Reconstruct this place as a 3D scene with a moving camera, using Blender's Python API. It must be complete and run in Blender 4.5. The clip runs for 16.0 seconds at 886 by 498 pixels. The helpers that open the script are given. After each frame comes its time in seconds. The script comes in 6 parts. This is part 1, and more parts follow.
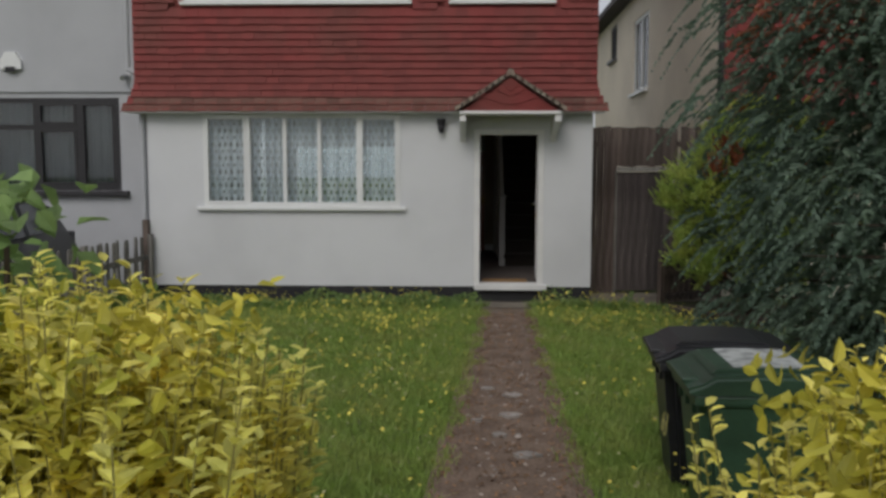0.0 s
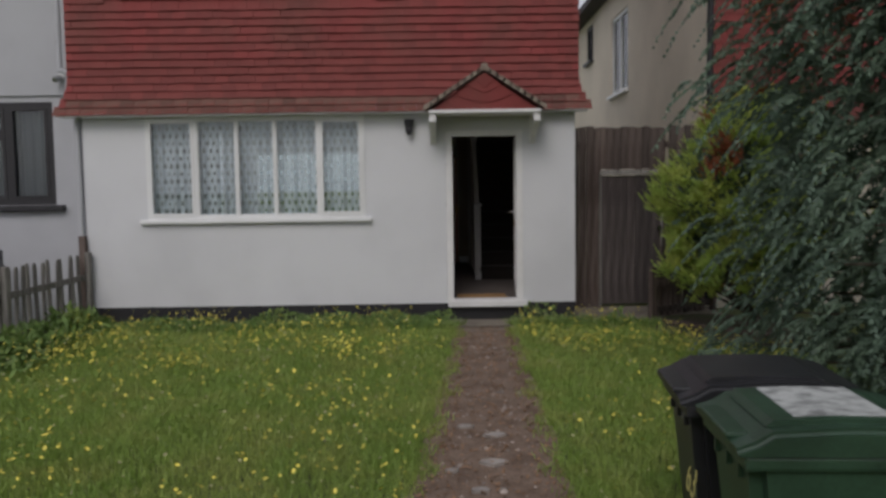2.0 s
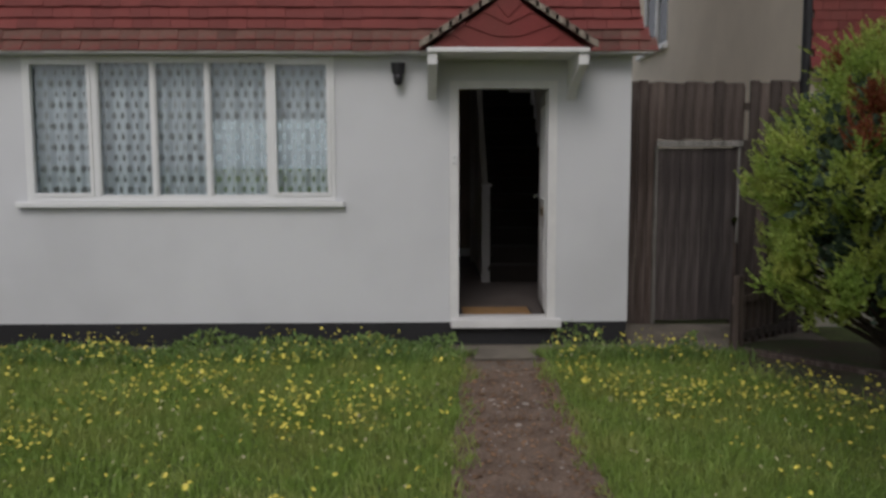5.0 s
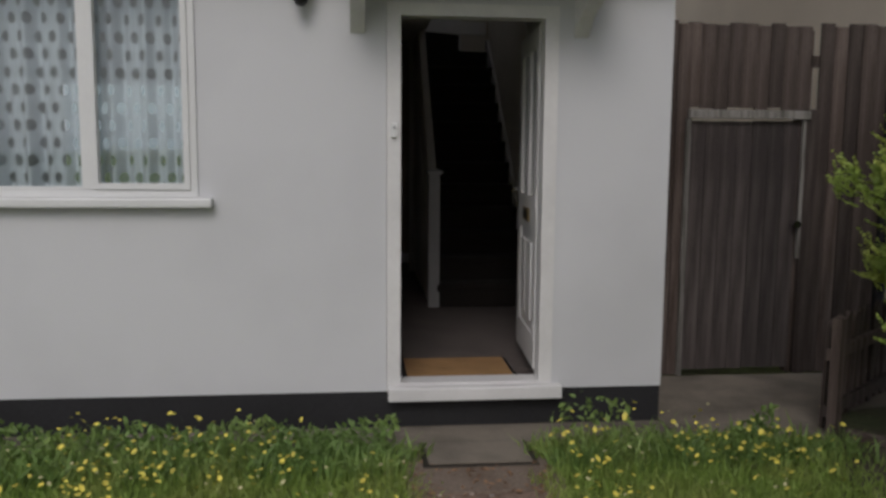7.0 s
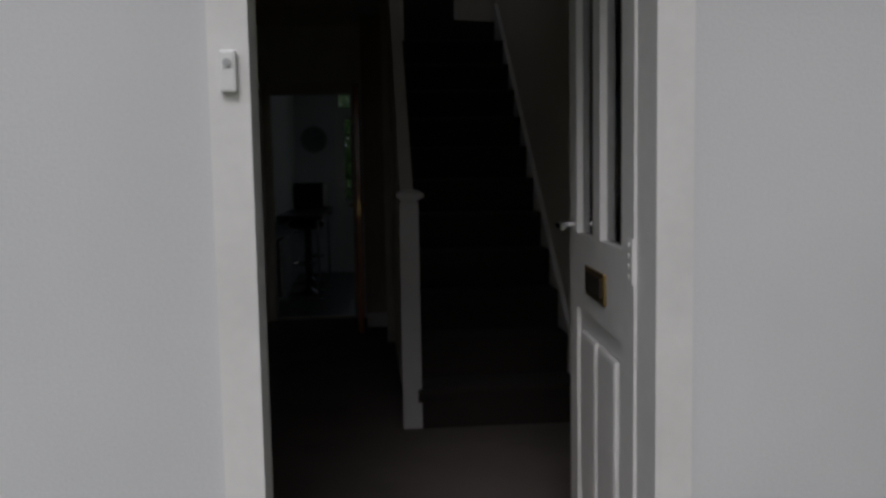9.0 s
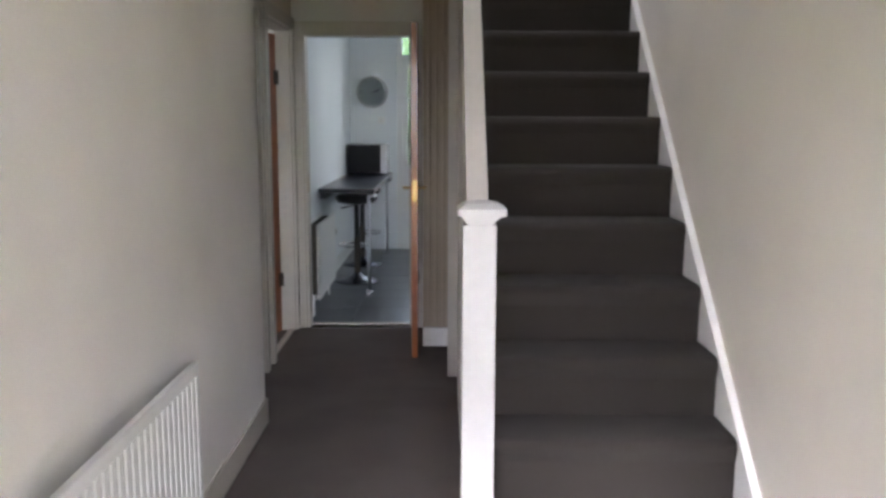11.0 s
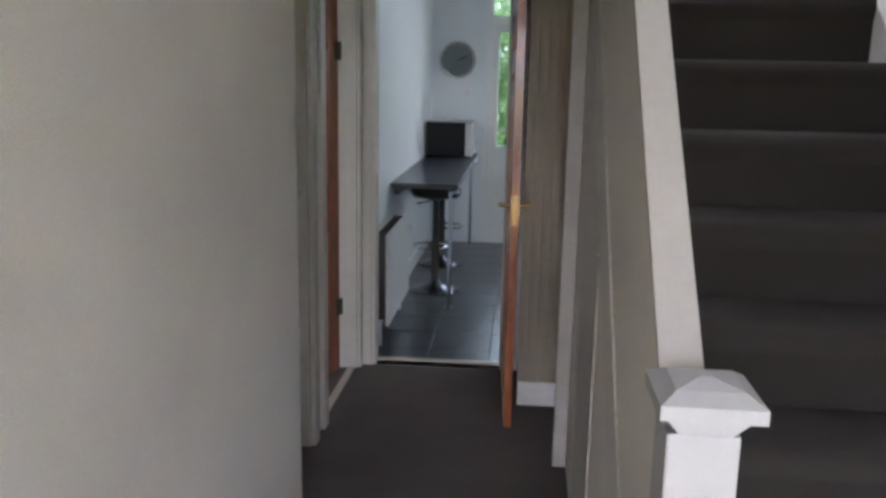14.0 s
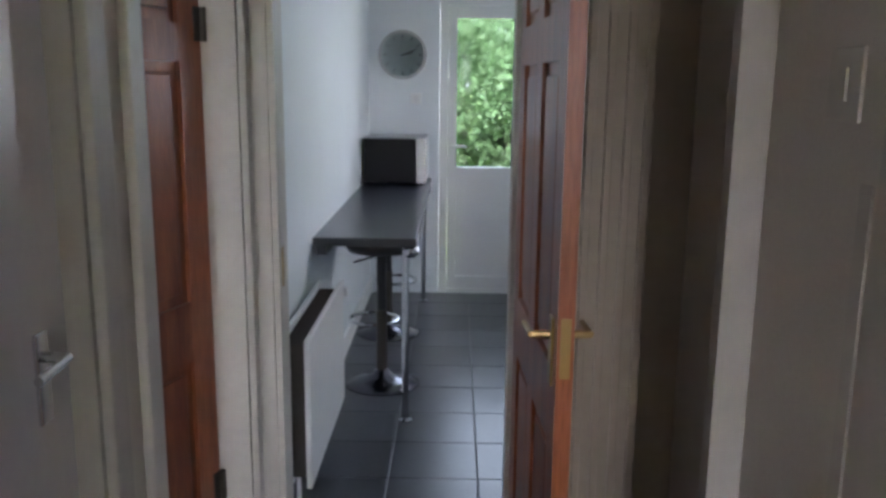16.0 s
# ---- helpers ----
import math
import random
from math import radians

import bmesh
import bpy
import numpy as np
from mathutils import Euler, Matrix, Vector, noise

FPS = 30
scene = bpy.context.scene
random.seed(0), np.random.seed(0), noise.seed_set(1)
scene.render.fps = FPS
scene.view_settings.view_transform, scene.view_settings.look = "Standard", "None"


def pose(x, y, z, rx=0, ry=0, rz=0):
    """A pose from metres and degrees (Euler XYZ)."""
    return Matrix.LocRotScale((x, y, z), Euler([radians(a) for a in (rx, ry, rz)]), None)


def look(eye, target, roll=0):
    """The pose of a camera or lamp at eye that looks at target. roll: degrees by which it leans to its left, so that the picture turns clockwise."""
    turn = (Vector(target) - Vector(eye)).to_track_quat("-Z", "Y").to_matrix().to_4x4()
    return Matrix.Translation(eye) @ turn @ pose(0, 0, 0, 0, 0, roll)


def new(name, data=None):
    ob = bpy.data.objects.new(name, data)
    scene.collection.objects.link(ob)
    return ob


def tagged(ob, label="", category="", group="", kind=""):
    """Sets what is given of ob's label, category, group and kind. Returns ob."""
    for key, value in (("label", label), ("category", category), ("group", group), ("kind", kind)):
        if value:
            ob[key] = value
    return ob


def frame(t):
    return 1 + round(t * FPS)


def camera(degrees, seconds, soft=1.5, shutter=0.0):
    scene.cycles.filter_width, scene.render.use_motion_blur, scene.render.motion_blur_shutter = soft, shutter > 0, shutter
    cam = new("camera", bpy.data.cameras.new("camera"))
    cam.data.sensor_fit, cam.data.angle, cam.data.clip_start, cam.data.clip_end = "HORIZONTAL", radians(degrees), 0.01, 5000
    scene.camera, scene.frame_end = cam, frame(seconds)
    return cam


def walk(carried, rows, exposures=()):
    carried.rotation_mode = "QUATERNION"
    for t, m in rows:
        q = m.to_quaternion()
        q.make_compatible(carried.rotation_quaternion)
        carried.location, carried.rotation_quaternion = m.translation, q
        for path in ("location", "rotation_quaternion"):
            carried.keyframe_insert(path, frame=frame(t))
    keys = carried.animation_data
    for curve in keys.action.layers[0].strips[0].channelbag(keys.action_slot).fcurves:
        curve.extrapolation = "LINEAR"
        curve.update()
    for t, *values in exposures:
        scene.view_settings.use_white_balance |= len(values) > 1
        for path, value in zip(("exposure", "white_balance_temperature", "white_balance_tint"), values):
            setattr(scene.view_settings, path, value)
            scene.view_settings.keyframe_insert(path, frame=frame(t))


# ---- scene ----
cam = camera(56.0, 16.0, soft=3.1)
PATH = [
    (0, (0.386, -11.529, 1.563), (0.327, -9.539, 1.38), 0.1),
    (0.5, (0.415, -11.447, 1.549), (0.338, -9.458, 1.361), -0.2),
    (1, (0.361, -11.154, 1.531), (0.384, -9.16, 1.376), 0.3),
    (1.5, (0.39, -10.736, 1.486), (0.514, -8.745, 1.349), -0.4),
    (2, (0.414, -10.495, 1.481), (0.415, -8.501, 1.327), -0.8),
    (2.5, (0.393, -10.142, 1.457), (0.343, -8.155, 1.243), -0.1),
    (3, (0.452, -9.682, 1.442), (0.253, -7.708, 1.189), 0.5),
    (3.5, (0.393, -9.198, 1.393), (0.014, -7.249, 1.148), -0.6),
    (4, (0.373, -8.751, 1.409), (0.129, -6.778, 1.194), -0.4),
    (4.5, (0.359, -8.148, 1.412), (0.253, -6.161, 1.209), 0.4),
    (5, (0.281, -7.487, 1.419), (0.315, -5.498, 1.215), -0.1),
    (5.2, (0.283, -7.218, 1.424), (0.338, -5.231, 1.208), 0.5),
    (7.3, (0.327, -4.196, 1.327), (0.54, -2.222, 1.087), 0.2),
    (7.5, (0.377, -3.897, 1.303), (0.576, -1.919, 1.084), -0.4),
    (8, (0.573, -3.190, 1.299), (0.729, -1.203, 1.130), -1.8),
    (8.5, (0.653, -2.405, 1.313), (0.831, -0.417, 1.186), -1.5),
    (9, (0.772, -1.653, 1.258), (0.945, 0.332, 1.081), -1.0),
    (9.2, (0.797, -1.384, 1.253), (0.937, 0.601, 1.052), -0.7),
    (11.3, (0.892, 0.359, 1.446), (0.886, 2.337, 1.147), 0.3),
    (11.5, (0.927, 0.537, 1.481), (0.923, 2.522, 1.235), 0.5),
    (12, (0.948, 0.625, 1.65), (0.961, 2.625, 1.635), 1.0),
    (12.5, (0.898, 0.651, 1.679), (0.949, 2.628, 1.975), 0.7),
    (13, (0.844, 0.727, 1.631), (0.931, 2.718, 1.464), 0.5),
    (13.5, (0.764, 0.935, 1.573), (0.746, 2.886, 1.137), -0.0),
    (14, (0.711, 1.356, 1.575), (0.53, 3.307, 1.173), 1.1),
    (14.5, (0.632, 1.873, 1.588), (0.514, 3.839, 1.237), 0.8),
    (15, (0.583, 2.382, 1.579), (0.501, 4.347, 1.212), 0.9),
    (15.5, (0.509, 2.877, 1.564), (0.43, 4.837, 1.174), 1.2),
    (16, (0.456, 3.307, 1.552), (0.429, 5.268, 1.161), 0.6),
]
EXPOSURES = [(0.0, 0.0, 6450, 12), (2.0, 0.0, 6400, 16), (5.0, 0.0, 6400, 15), (7.5, 0.0, 6450, 16), (9.0, 0.0, 6250, 16), (9.6, 0.6, 6250, 16), (11.0, 5.35, 6050, 20), (12.0, 5.15, 6000, 20), (12.5, 4.7, 5950, 20), (13.0, 5.0, 5950, 20), (13.5, 5.2, 5750, 20), (14.5, 5.5, 5950, 19), (15.5, 5.65, 5750, 21), (16.0, 5.6, 5850, 22)]
walk(cam, [(t, look(eye, target, roll)) for t, eye, target, roll in PATH], EXPOSURES)

# ---- light: an overcast day ----
SUN_EL, SUN_AZ = radians(40), radians(192)
world = bpy.data.worlds.new("overcast")
scene.world = world
world.use_nodes = True
wn, wl = world.node_tree.nodes, world.node_tree.links
sky = wn.new("ShaderNodeTexSky")
sky.sky_type, sky.sun_disc = "NISHITA", False
sky.sun_elevation, sky.sun_rotation = SUN_EL, SUN_AZ
sky.air_density, sky.dust_density = 1.0, 3.0
grey = wn.new("ShaderNodeHueSaturation")
grey.inputs["Saturation"].default_value = 0.38
wl.new(sky.outputs["Color"], grey.inputs["Color"])
cloud = wn.new("ShaderNodeMix")
cloud.data_type = "RGBA"
cloud.inputs["Factor"].default_value = 0.65
cloud.inputs["B"].default_value = (5.6, 5.8, 6.1, 1)
wl.new(grey.outputs["Color"], cloud.inputs["A"])
wl.new(cloud.outputs["Result"], wn["Background"].inputs["Color"])
wn["Background"].inputs["Strength"].default_value = 0.092
sun = new("sun", bpy.data.lights.new("sun", "SUN"))
sun.data.energy, sun.data.angle, sun.data.color = 0.82, radians(25), (1.0, 0.97, 0.92)
sun.matrix_world = look((math.sin(SUN_AZ) * 20, math.cos(SUN_AZ) * 20, 20 * math.tan(SUN_EL)), (0, 0, 0))


def window_light(x, y, z, wx, wz, facing, watts, color=(0.92, 0.95, 1.0)):
    """Sky light in the opening of a window that the walk does not show."""
    data = bpy.data.lights.new("window_light", "AREA")
    data.shape, data.size, data.size_y, data.energy, data.color = "RECTANGLE", wx, wz, watts, color
    ob = new("window_light", data)
    ob.matrix_world = look((x, y, z), (x + facing[0], y + facing[1], z + facing[2]))
    return ob


# ---- materials ----
def mat(name, color, rough=0.7, metal=0.0, grain=60.0, vary=0.10, blotch=1.2, stain=0.10, bump=0.15, stretch=(1, 1, 1),
        rnd=0.0, island=0.0, tint=None, coat=0.0, alpha_glass=False, trans=0.0):
    """A surface with grain, larger stains and fine relief. tint: a second colour that the blotches lean to."""
    m = bpy.data.materials.new(name)
    m.use_nodes = True
    n, l = m.node_tree.nodes, m.node_tree.links
    b = n["Principled BSDF"]
    b.inputs["Roughness"].default_value, b.inputs["Metallic"].default_value = rough, metal
    b.inputs["Coat Weight"].default_value = coat
    tc = n.new("ShaderNodeTexCoord")
    mp = n.new("ShaderNodeMapping")
    mp.inputs["Scale"].default_value = stretch
    l.new(tc.outputs["Object"], mp.inputs["Vector"])
    fine, big = n.new("ShaderNodeTexNoise"), n.new("ShaderNodeTexNoise")
    fine.inputs["Scale"].default_value, fine.inputs["Detail"].default_value = grain, 5
    big.inputs["Scale"].default_value, big.inputs["Detail"].default_value = blotch, 4
    l.new(mp.outputs["Vector"], fine.inputs["Vector"])
    l.new(mp.outputs["Vector"], big.inputs["Vector"])
    base = n.new("ShaderNodeMix")
    base.data_type = "RGBA"
    base.inputs["A"].default_value = (*color, 1)
    base.inputs["B"].default_value = (*(tint or [c * (1 - 2 * stain) for c in color]), 1)
    ramp = n.new("ShaderNodeMapRange")
    ramp.inputs["From Min"].default_value, ramp.inputs["From Max"].default_value = 0.42, 0.68
    l.new(big.outputs["Fac"], ramp.inputs["Value"])
    l.new(ramp.outputs["Result"], base.inputs["Factor"])
    mul = n.new("ShaderNodeMix")
    mul.data_type, mul.blend_type = "RGBA", "MULTIPLY"
    mul.inputs["Factor"].default_value = 1.0
    spread = n.new("ShaderNodeMapRange")
    spread.inputs["To Min"].default_value, spread.inputs["To Max"].default_value = 1 - 2 * vary, 1 + 2 * vary
    l.new(fine.outputs["Fac"], spread.inputs["Value"])
    l.new(base.outputs["Result"], mul.inputs["A"])
    value = spread.outputs["Result"]
    for amount, kind in ((rnd, "object"), (island, "island")):
        if amount:
            src = n.new("ShaderNodeObjectInfo" if kind == "object" else "ShaderNodeNewGeometry")
            r = n.new("ShaderNodeMapRange")
            r.inputs["To Min"].default_value, r.inputs["To Max"].default_value = 1 - amount, 1 + amount
            l.new(src.outputs["Random" if kind == "object" else "Random Per Island"], r.inputs["Value"])
            mm = n.new("ShaderNodeMath")
            mm.operation = "MULTIPLY"
            l.new(value, mm.inputs[0])
            l.new(r.outputs["Result"], mm.inputs[1])
            value = mm.outputs["Value"]
    l.new(value, mul.inputs["B"])
    l.new(mul.outputs["Result"], b.inputs["Base Color"])
    if bump:
        bp = n.new("ShaderNodeBump")
        bp.inputs["Strength"].default_value, bp.inputs["Distance"].default_value = bump, 0.01
        l.new(fine.outputs["Fac"], bp.inputs["Height"])
        l.new(bp.outputs["Normal"], b.inputs["Normal"])
    if trans:
        b.inputs["Transmission Weight"].default_value = trans
    return m


def leaf_mat(name, color, color2, vary=0.35):
    """Thin leaves that let some light through."""
    m = mat(name, color, 0.55, grain=25, vary=0.12, blotch=3.0, tint=color2, island=vary, bump=0.0)
    n, l = m.node_tree.nodes, m.node_tree.links
    b = n["Principled BSDF"]
    out = [x for x in n if x.type == "OUTPUT_MATERIAL"][0]
    thin = n.new("ShaderNodeBsdfTranslucent")
    col = b.inputs["Base Color"].links[0].from_socket
    l.new(col, thin.inputs["Color"])
    mix = n.new("ShaderNodeMixShader")
    mix.inputs["Fac"].default_value = 0.35
    l.new(b.outputs["BSDF"], mix.inputs[1])
    l.new(thin.outputs["BSDF"], mix.inputs[2])
    l.new(mix.outputs["Shader"], out.inputs["Surface"])
    return m


def glass_mat(name, tint=(0.9, 0.95, 0.95), rough=0.02, ior=1.6):
    m = bpy.data.materials.new(name)
    m.use_nodes = True
    n, l = m.node_tree.nodes, m.node_tree.links
    out = [x for x in n if x.type == "OUTPUT_MATERIAL"][0]
    clear, gloss, mix, fr = n.new("ShaderNodeBsdfTransparent"), n.new("ShaderNodeBsdfGlossy"), n.new("ShaderNodeMixShader"), n.new("ShaderNodeFresnel")
    clear.inputs["Color"].default_value = (*tint, 1)
    gloss.inputs["Roughness"].default_value = rough
    fr.inputs["IOR"].default_value = ior
    l.new(fr.outputs["Fac"], mix.inputs["Fac"])
    l.new(clear.outputs["BSDF"], mix.inputs[1])
    l.new(gloss.outputs["BSDF"], mix.inputs[2])
    l.new(mix.outputs["Shader"], out.inputs["Surface"])
    return m


def lace_mat(name):
    """Lace: white net with rows of thin oval openings, gathered in folds."""
    m = bpy.data.materials.new(name)
    m.use_nodes = True
    n, l = m.node_tree.nodes, m.node_tree.links
    out = [x for x in n if x.type == "OUTPUT_MATERIAL"][0]
    b = n["Principled BSDF"]
    b.inputs["Base Color"].default_value = (0.84, 0.86, 0.91, 1)
    b.inputs["Roughness"].default_value = 0.9
    tc, sep = n.new("ShaderNodeTexCoord"), n.new("ShaderNodeSeparateXYZ")
    l.new(tc.outputs["Object"], sep.inputs["Vector"])

    def math_node(op, a, b2=None):
        q = n.new("ShaderNodeMath")
        q.operation = op
        for i, v in enumerate((a, b2)):
            if v is None:
                continue
            if isinstance(v, (int, float)):
                q.inputs[i].default_value = v
            else:
                l.new(v, q.inputs[i])
        return q.outputs["Value"]

    row = math_node("DIVIDE", sep.outputs["Z"], 0.095)
    odd = math_node("MULTIPLY", math_node("FLOORED_MODULO", math_node("FLOOR", row), 2.0), 0.5)
    u = math_node("SUBTRACT", math_node("FRACT", math_node("ADD", math_node("DIVIDE", sep.outputs["X"], 0.085), odd)), 0.5)
    v = math_node("SUBTRACT", math_node("FRACT", row), 0.5)
    r2 = math_node("ADD", math_node("MULTIPLY", math_node("MULTIPLY", u, u), 2.2), math_node("MULTIPLY", v, v))
    hole = math_node("LESS_THAN", r2, 0.11)
    clear, mix = n.new("ShaderNodeBsdfTransparent"), n.new("ShaderNodeMixShader")
    thin = math_node("ADD", math_node("MULTIPLY", hole, 0.58), 0.20)
    l.new(thin, mix.inputs["Fac"])
    l.new(b.outputs["BSDF"], mix.inputs[1])
    l.new(clear.outputs["BSDF"], mix.inputs[2])
    l.new(mix.outputs["Shader"], out.inputs["Surface"])
    return m


RENDER_WHITE = mat("white render", (0.665, 0.675, 0.685), 0.85, grain=140, vary=0.03, blotch=0.9, stain=0.05, bump=0.10)
NEIGHBOUR = mat("grey-white render", (0.48, 0.49, 0.51), 0.9, grain=220, vary=0.05, blotch=1.1, stain=0.05, bump=0.3)
CREAM_RENDER = mat("cream render", (0.74, 0.66, 0.54), 0.9, grain=160, vary=0.05, blotch=0.8, stain=0.06, bump=0.2)
PLINTH = mat("black bitumen paint", (0.018, 0.018, 0.02), 0.7, grain=80, vary=0.3, stain=0.2, bump=0.3)
PVC = mat("white plastic", (0.76, 0.77, 0.76), 0.35, grain=40, vary=0.02, stain=0.03, bump=0.02)
PAINT = mat("white gloss paint", (0.78, 0.775, 0.76), 0.4, grain=35, vary=0.03, blotch=2.5, stain=0.05, bump=0.06)
CLAY = mat("red clay tile", (0.225, 0.038, 0.034), 0.75, grain=70, vary=0.14, blotch=1.1, tint=(0.17, 0.046, 0.036), rnd=0.13, bump=0.3)
CLAY_FAR = mat("red clay tile joined", (0.225, 0.038, 0.034), 0.75, grain=70, vary=0.14, blotch=1.1, tint=(0.17, 0.046, 0.036), island=0.13, bump=0.3)
CLAY_WORN = mat("weathered red clay tile", (0.19, 0.044, 0.036), 0.85, grain=45, vary=0.22, blotch=5.0, tint=(0.15, 0.085, 0.065), rnd=0.20, bump=0.45)
MORTAR = mat("lichened verge", (0.20, 0.15, 0.12), 0.9, grain=50, vary=0.3, blotch=9, tint=(0.34, 0.30, 0.24), bump=0.5)
SLATE = mat("dark roof", (0.06, 0.05, 0.05), 0.8, grain=30, vary=0.2)
DARKFRAME = mat("dark brown frame", (0.024, 0.023, 0.026), 0.45, grain=40, vary=0.1)
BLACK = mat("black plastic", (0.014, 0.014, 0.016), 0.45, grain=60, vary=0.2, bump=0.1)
GREENBIN = mat("dark green plastic", (0.030, 0.070, 0.040), 0.42, grain=50, vary=0.15, blotch=4, stain=0.2, bump=0.12)
BINGREY = mat("black bin plastic", (0.022, 0.023, 0.026), 0.42, grain=50, vary=0.15, blotch=4, stain=0.2, bump=0.12)
DUSTWHITE = mat("faded lid dirt", (0.46, 0.48, 0.46), 0.8, grain=40, vary=0.12, blotch=14, stain=0.3)
LABEL_Y = mat("yellow sticker", (0.62, 0.55, 0.20), 0.6, vary=0.05)
FENCEWOOD = mat("dark fence boards", (0.060, 0.042, 0.034), 0.85, grain=55, vary=0.36, blotch=2.4, tint=(0.135, 0.105, 0.09), stretch=(8, 8, 0.5), rnd=0.42, bump=0.5)
GATEWOOD = mat("dark gate boards", (0.040, 0.031, 0.029), 0.8, grain=55, vary=0.34, blotch=2.2, tint=(0.088, 0.074, 0.067), stretch=(8, 8, 0.55), rnd=0.4, bump=0.5)
PICKETWOOD = mat("weathered grey picket", (0.26, 0.245, 0.225), 0.9, grain=55, vary=0.28, blotch=5, tint=(0.10, 0.095, 0.08), stretch=(6, 6, 0.5), rnd=0.22, bump=0.5)
SOIL = mat("lawn soil", (0.12, 0.16, 0.040), 0.95, grain=30, vary=0.4, blotch=1.4, tint=(0.085, 0.10, 0.035), bump=0.8)
PATH_MAT = mat("earth and gravel path", (0.215, 0.152, 0.112), 0.95, grain=48, vary=0.40, blotch=5, tint=(0.145, 0.098, 0.070), bump=0.9)
CONCRETE = mat("old concrete", (0.22, 0.19, 0.15), 0.9, grain=90, vary=0.2, blotch=3, stain=0.2, bump=0.4)
STONE = mat("pale path stone", (0.33, 0.30, 0.27), 0.85, grain=60, vary=0.15, blotch=8, stain=0.15, rnd=0.2, bump=0.3)
PATHSLAB = mat("earthy concrete", (0.20, 0.155, 0.12), 0.95, grain=60, vary=0.3, blotch=4, tint=(0.15, 0.11, 0.08), bump=0.6)
PEBBLE = mat("pale pebble", (0.34, 0.29, 0.25), 0.85, vary=0.15, island=0.5)
GRASS = leaf_mat("grass blades", (0.27, 0.39, 0.085), (0.37, 0.43, 0.12), 0.28)
WEED = leaf_mat("weed leaves", (0.19, 0.30, 0.085), (0.27, 0.36, 0.10), 0.35)
BUTTERCUP = mat("yellow petals", (0.74, 0.64, 0.10), 0.5, vary=0.05, island=0.25, bump=0)
SEEDHEAD = mat("pale seed heads", (0.50, 0.47, 0.25), 0.7, vary=0.05, island=0.3, bump=0)
PRIVET = leaf_mat("golden privet leaves", (0.88, 0.79, 0.19), (0.70, 0.70, 0.18), 0.30)
# darker copy of the leaf: the hedge's inner shade put into colour
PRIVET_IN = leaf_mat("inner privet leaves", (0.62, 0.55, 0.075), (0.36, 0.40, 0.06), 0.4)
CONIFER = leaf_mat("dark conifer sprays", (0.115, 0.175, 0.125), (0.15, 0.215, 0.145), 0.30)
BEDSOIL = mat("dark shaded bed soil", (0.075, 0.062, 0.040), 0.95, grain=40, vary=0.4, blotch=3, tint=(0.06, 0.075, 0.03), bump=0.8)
LITTER = mat("dead leaf litter", (0.25, 0.145, 0.080), 0.9, vary=0.2, island=0.55)
STEMGREEN = mat("green-brown shoots", (0.26, 0.24, 0.07), 0.7, vary=0.2)
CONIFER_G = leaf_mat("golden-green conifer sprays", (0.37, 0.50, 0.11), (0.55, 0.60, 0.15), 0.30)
DEADSPRAY = leaf_mat("brown dead sprays", (0.34, 0.11, 0.05), (0.18, 0.07, 0.035), 0.3)
BARK = mat("bark", (0.075, 0.055, 0.040), 0.9, grain=40, vary=0.35, stretch=(4, 4, 0.8), bump=0.8)
SHRUB = leaf_mat("broad shrub leaves", (0.20, 0.32, 0.09), (0.30, 0.42, 0.16), 0.3)
BUSH = leaf_mat("garden bush leaves", (0.13, 0.22, 0.085), (0.22, 0.32, 0.15), 0.35)
OVEN = mat("black oven glass", (0.006, 0.006, 0.007), 0.3, vary=0.05, bump=0)
OVEN.node_tree.nodes["Principled BSDF"].inputs["Specular IOR Level"].default_value = 0.15
CARPAINT = mat("dark car paint", (0.007, 0.008, 0.011), 0.30, vary=0.02, bump=0, coat=0.05)
# pale base colour stands for sky reflected in the car windows
CARGLASS = mat("pale reflecting car glass", (0.13, 0.14, 0.15), 0.06, vary=0.02, bump=0)
RUBBER = mat("tyre rubber", (0.02, 0.02, 0.02), 0.8)
ALLOY = mat("alloy", (0.5, 0.5, 0.52), 0.35, metal=0.9, vary=0.03, bump=0)
CHROME = mat("chrome", (0.75, 0.75, 0.77), 0.12, metal=1.0, vary=0.01, bump=0)
DARKCHROME = mat("dark chrome", (0.16, 0.16, 0.18), 0.22, metal=1.0, vary=0.02, bump=0)
BRASS = mat("polished brass", (0.42, 0.29, 0.12), 0.32, metal=1.0, vary=0.03, bump=0.02)
STEEL_DK = mat("dark hinge metal", (0.08, 0.07, 0.06), 0.45, metal=0.8, vary=0.1)
GLASS = glass_mat("window glass")
DKGLASS = glass_mat("dim glass", (0.55, 0.58, 0.60))
# tint added to dim garden daylight; low ior weakens the front door's reflection
BACKGLASS = glass_mat("tinted back door glass", (0.46, 0.49, 0.49), ior=1.15)
LACE = lace_mat("lace net")
NET = mat("pale net curtain", (0.13, 0.135, 0.15), 0.9, grain=40, vary=0.12, stretch=(6, 1, 0.4))
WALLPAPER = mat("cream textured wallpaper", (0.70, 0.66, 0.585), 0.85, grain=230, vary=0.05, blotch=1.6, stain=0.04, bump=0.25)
# lighter copy of the wallpaper: door light put into the left wall's colour
PAPER_LIT = mat("pale textured wallpaper", (0.82, 0.795, 0.765), 0.85, grain=230, vary=0.05, blotch=1.6, stain=0.04, bump=0.25)
WALLWHITE = mat("off-white emulsion", (0.74, 0.73, 0.71), 0.9, grain=110, vary=0.03, blotch=1.3, stain=0.03, bump=0.08)
